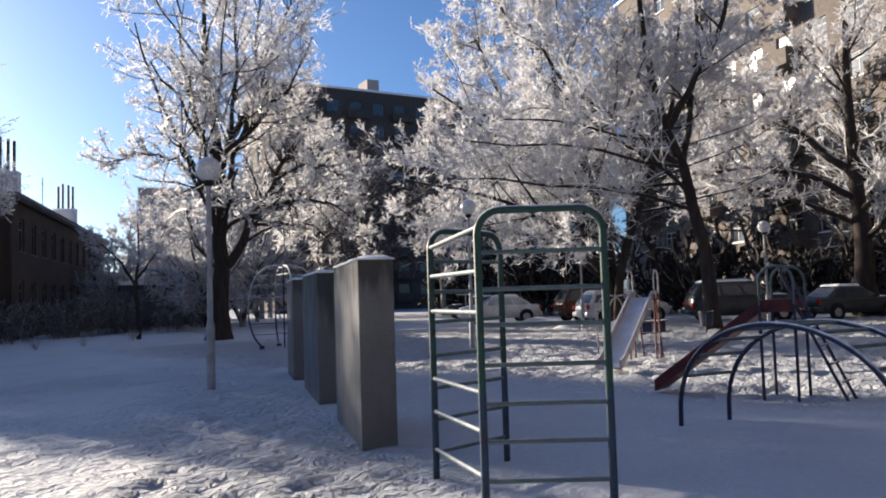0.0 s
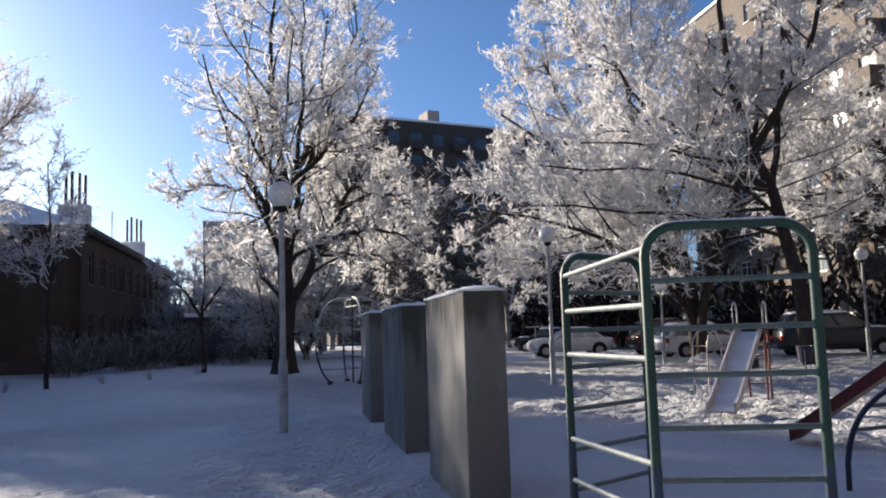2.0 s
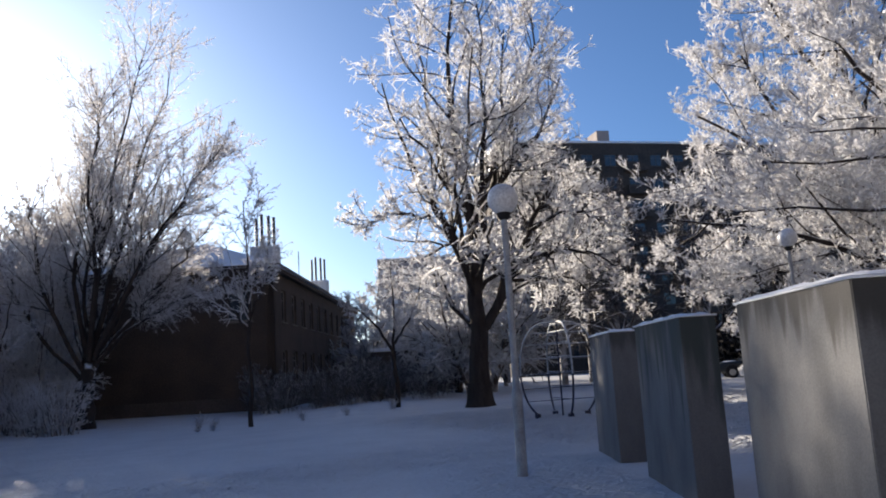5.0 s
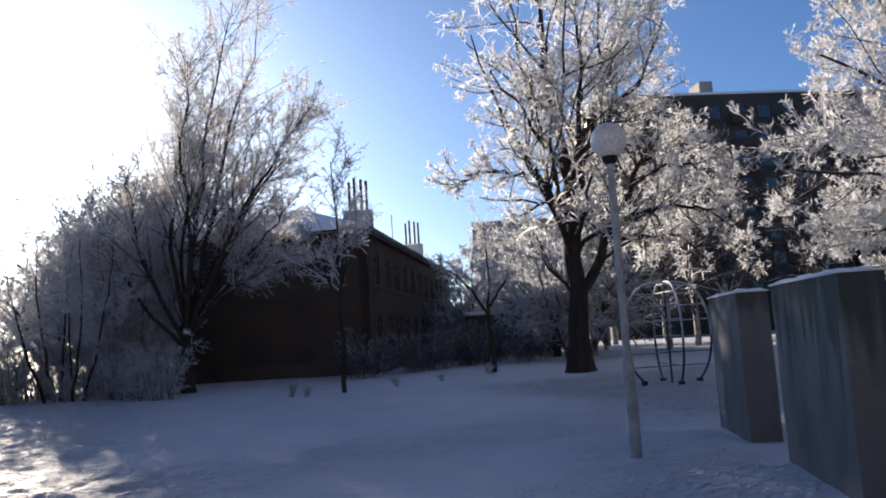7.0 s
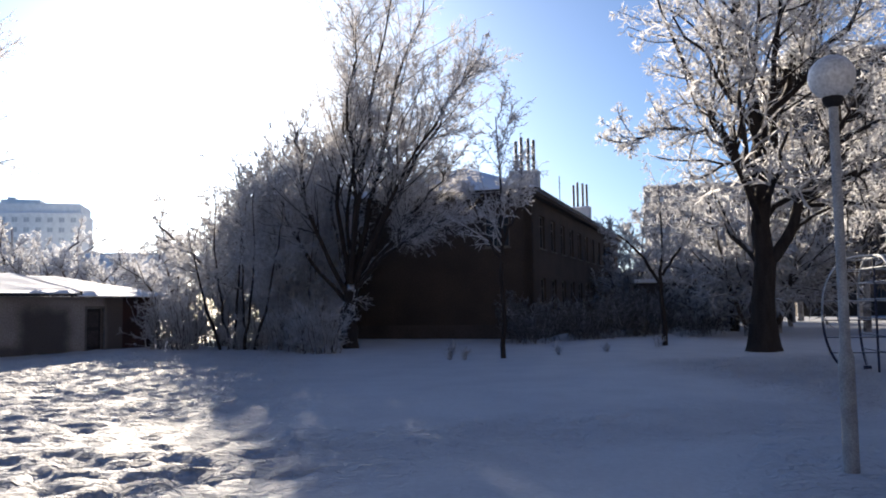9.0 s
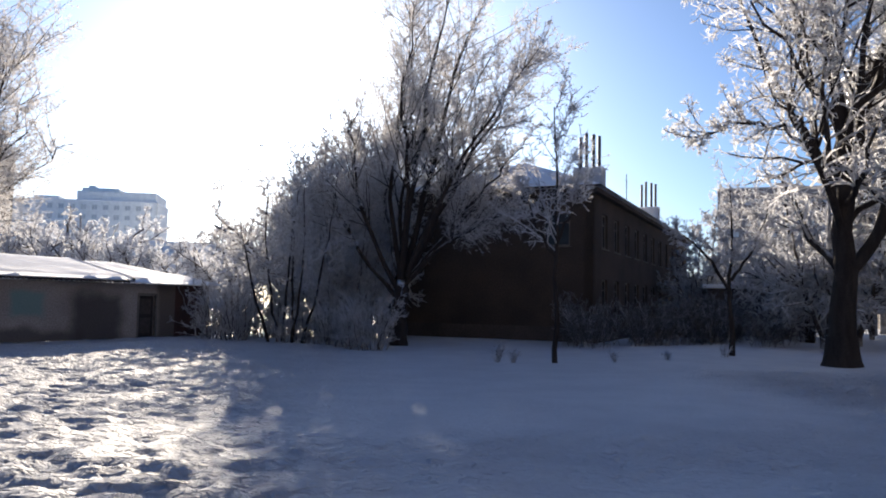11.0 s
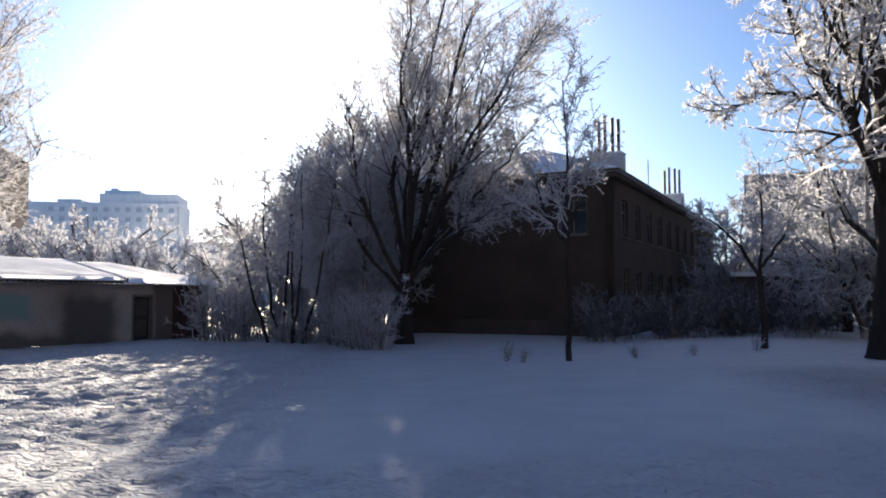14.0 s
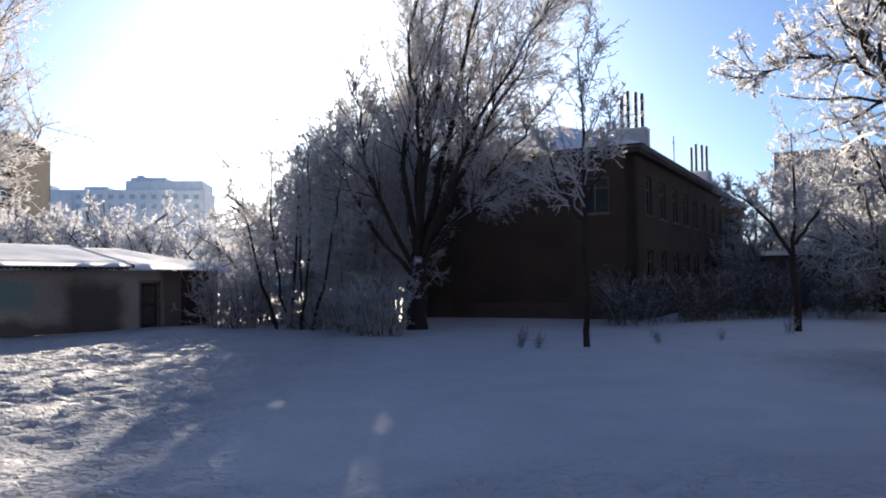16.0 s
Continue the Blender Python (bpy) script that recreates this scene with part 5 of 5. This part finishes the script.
for x, y, s, a in ((-3.7, 40.6, 1.0, 210), (-2.7, 40.2, 0.9, 0), (0.3, 38.6, 0.62, 300), (1.2, 38.0, 0.8, 80), (1.9, 37.0, 0.75, 20), (2.9, 34.6, 0.78, 150), (2.2, 35.6, 0.7, 200), (-0.6, 38.9, 0.5, 110), (-1.4, 42.3, 0.8, 40), (0.3, 42.4, 0.8, 160), (-2.9, 42.6, 0.8, 260), (-2.1, 44.0, 1.2, 10), (-0.5, 45.4, 1.3, 70), (-3.6, 45.6, 1.2, 130)):
    tree("frosted bush at the edge of the snow", x, y, BUSH, a, s, "frosted bushes", "bush", "bush")
for i in range(13):
    u = i / 12
    tree("frosted bush along the house wall, shade in its colour", 11.6 + 10.0 * u + 0.7 * math.sin(5 * i), 39.4 + 7.0 * u + 0.9 * math.cos(3 * i), BUSHD, i * 47, 0.8 + 0.35 * math.sin(i * 2.1) ** 2, "bushes by the house", "bush", "bush")

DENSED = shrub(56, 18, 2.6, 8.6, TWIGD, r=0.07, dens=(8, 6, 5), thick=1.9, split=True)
# front thickets, plus taller hidden ones added behind to block the low sun
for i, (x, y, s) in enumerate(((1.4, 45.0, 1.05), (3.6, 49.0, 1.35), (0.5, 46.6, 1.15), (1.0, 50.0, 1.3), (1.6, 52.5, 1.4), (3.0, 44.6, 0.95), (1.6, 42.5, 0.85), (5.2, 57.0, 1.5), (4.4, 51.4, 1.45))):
    tree("dense thicket of rimed trees by the house, some added to block sun", x, y, DENSED, i * 67, s, "thicket by the house", "thicket", "trees")
# rimed trees further off
FARL = [
    lv(11, 0.2, 1.0, 52, 15, 0.5, 5, 0.0, 0.15, 0.6, 0.05),
    lv(10, 0.12, 1.0, 48, 18, 0.5, 3, -0.03, 0.2, 0.7, 0.04),
    lv(9, 0.1, 1.0, 48, 22, 0.55, 2, -0.06, 0.25, 0.9, 0.034),
]
FAR1 = tree_meshes(61, [([(0, 0, -0.2), (0.1, 0, 2), (0.3, 0, 4.5), (0.2, 0.2, 7.5)], 0.18, 0.04), ([(0, 0, 0.2), (-1.0, 0.3, 2.5), (-1.8, 0.5, 5)], 0.13, 0.04), ([(0, 0, 0.2), (1.0, -0.5, 2.6), (2.0, -0.8, 5)], 0.13, 0.04), ([(0, 0, 0.2), (0, -1.2, 2.6), (0.2, -2, 5)], 0.13, 0.04)], [], FARL, 1, TWIG, BARKF, 6)
# crown in the dark twig copy, so shade is put into its colour
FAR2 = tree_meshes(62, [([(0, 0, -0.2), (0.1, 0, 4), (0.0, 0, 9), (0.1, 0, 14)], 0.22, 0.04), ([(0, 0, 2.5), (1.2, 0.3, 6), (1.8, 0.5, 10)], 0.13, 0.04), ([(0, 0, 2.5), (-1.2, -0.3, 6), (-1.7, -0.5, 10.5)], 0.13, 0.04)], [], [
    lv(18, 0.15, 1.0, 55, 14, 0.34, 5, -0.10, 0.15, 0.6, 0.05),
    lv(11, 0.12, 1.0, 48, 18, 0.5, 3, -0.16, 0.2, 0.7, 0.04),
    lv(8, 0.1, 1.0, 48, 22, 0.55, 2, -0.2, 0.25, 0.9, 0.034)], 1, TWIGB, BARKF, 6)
SPREAD = tree_meshes(63, [
    ([(0, 0, -0.2), (0.1, 0, 1.4), (0.3, 0.2, 3.2), (0.2, 0.3, 5.6)], 0.2, 0.05),
    *[([(0, 0, 1.0), (1.1 * math.cos(a), 1.1 * math.sin(a), 2.4), (2.5 * math.cos(a), 2.5 * math.sin(a), 3.9), (3.9 * math.cos(a), 3.9 * math.sin(a), 4.7)], 0.13, 0.045) for a in (0.3, 1.5, 2.6, 3.7, 4.7, 5.6)],
], [], [
    lv(12, 0.25, 1.0, 54, 15, 0.40, 5, 0.02, 0.2, 0.6, 0.035),
    lv(9, 0.12, 1.0, 54, 18, 0.46, 3, 0.02, 0.3, 0.7, 0.03),
    lv(8, 0.1, 1.0, 54, 22, 0.5, 3, -0.04, 0.6, 0.9, 0.029, rise=0.15),
], 1, TWIG, BARKF, 6)
for i, (x, y, s) in enumerate(((-33, 55, 1.0), (-28, 57, 1.0), (-24, 58, 1.05), (-20, 60, 1.1), (-16, 61, 1.0), (-12.5, 62, 0.95), (-26, 64, 1.2), (-18, 66, 1.25), (-9, 63, 0.85), (-37, 53, 1.1), (-6, 60, 0.9), (-1.4, 51, 1.15), (0.6, 54, 1.3), (-2.6, 57, 1.15), (2.2, 50, 1.2))):
    tree("white rimed tree behind the shed", x, y, SPREAD, i * 61, s * (1.0 if i < 6 else 1.1), "rimed trees behind the shed")
for i, (x, y, s) in enumerate(((26.5, 50, 0.95), (30, 56, 1.1), (24.5, 57, 0.85), (33, 52, 1.0), (22.5, 44, 0.6), (33, 71, 1.2), (37, 75, 1.3), (29.5, 66, 1.1), (23.0, 40.5, 1.05), (26.5, 43.5, 1.2))):
    tree("pale rimed tree beyond the yard", x, y, FAR1, 30 + i * 77, s, "rimed trees beyond the yard")
for i, (x, y, s) in enumerate(((31, 42.5, 0.95), (36, 46, 1.0), (40.5, 48, 1.0), (45, 44, 1.05), (49, 40, 1.0), (50, 30, 1.1), (50, 21, 1.1), (47, 14, 1.0), (52, 10, 1.1), (38.5, 60, 1.15), (42, 64, 1.2), (46, 62, 1.1))):
    tree("tall drooping tree with darkened rimed twigs", x, y, FAR2, i * 53, s, "tall rimed trees")
SPLIT = tree_meshes(64, [
    ([(0, 0, -0.2), (0.05, 0, 1.2), (-0.05, 0, 2.0), (0, 0, 2.8)], 0.26, 0.2),
    ([(-0.05, 0, 2.5), (-1.1, -0.2, 3.3), (-2.3, -0.4, 3.3), (-3.7, -0.5, 3.9)], 0.13, 0.03),
    ([(0, 0, 2.6), (-0.4, 0.2, 4.2), (-1.0, 0.4, 6.0), (-1.3, 0.4, 8.2)], 0.15, 0.03),
    ([(0, 0, 2.6), (0.9, -0.2, 4.0), (1.5, -0.3, 6.0), (2.0, -0.3, 7.8)], 0.14, 0.03),
    ([(0, 0, 2.4), (0.3, 1.2, 4.0), (0.2, 2.2, 6.0)], 0.12, 0.03),
], [], [
    lv(14, 0.2, 1.0, 48, 15, 0.38, 5, 0.05, 0.2, 0.5, 0.024),
    lv(10, 0.15, 1.0, 48, 18, 0.44, 3, 0.03, 0.3, 0.6, 0.02),
    lv(7, 0.12, 1.0, 54, 22, 0.55, 3, -0.08, 0.6, 0.9, 0.021),
], 1, TWIGD, crook=0.08, bare=1)
tree("dark forked tree with low rimed boughs beyond the yard", 26.0, 46.8, SPLIT, view_tree(26.0, 46.8))
# hedge of dark bushes behind the cars, filling the deep shade there
for i in range(11):
    u = i / 10
    tree("dark bush behind the parked cars", 42 + 13 * u + math.sin(i * 4), 31 + 22 * u + math.cos(i * 3), HEDGE, i * 31, 2.0 + 0.35 * math.sin(i), "bushes behind the cars", "bush", "bush")

for i, (x, y, s) in enumerate(((18.6, 42.6, 1.1), (20.2, 45.2, 1.3), (21.8, 47.6, 1.3), (23.4, 50.2, 1.4), (25.4, 52.6, 1.4), (20.8, 41.4, 0.9), (23.0, 44.6, 1.2), (26.0, 47.4, 1.2))):
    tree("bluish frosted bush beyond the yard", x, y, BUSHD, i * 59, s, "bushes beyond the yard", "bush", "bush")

for i in range(8):
    u = i / 7
    tree("dark bush behind the parked cars", 46 - 3 * u + math.sin(i * 4), 6 + 26 * u + math.cos(i * 3), HEDGE, i * 43, 1.9 + 0.35 * math.sin(i * 2), "bushes behind the cars", "bush", "bush")

# dry stalks poking through the snow
WEED = shrub(71, 9, 0.3, 0.55, TWIGD, r=0.008, dens=(3, 2, 1))
for x, y, s in ((6.5, 30.2, 1.0), (6.9, 29.8, 0.7), (10.2, 30.6, 0.7), (12.2, 31.5, 0.6), (15.0, 33.3, 0.8)):
    tree("dry weed stalks poking through the snow", x, y, WEED, x * 50, s, "weed tufts", "weed_tuft", "weeds")
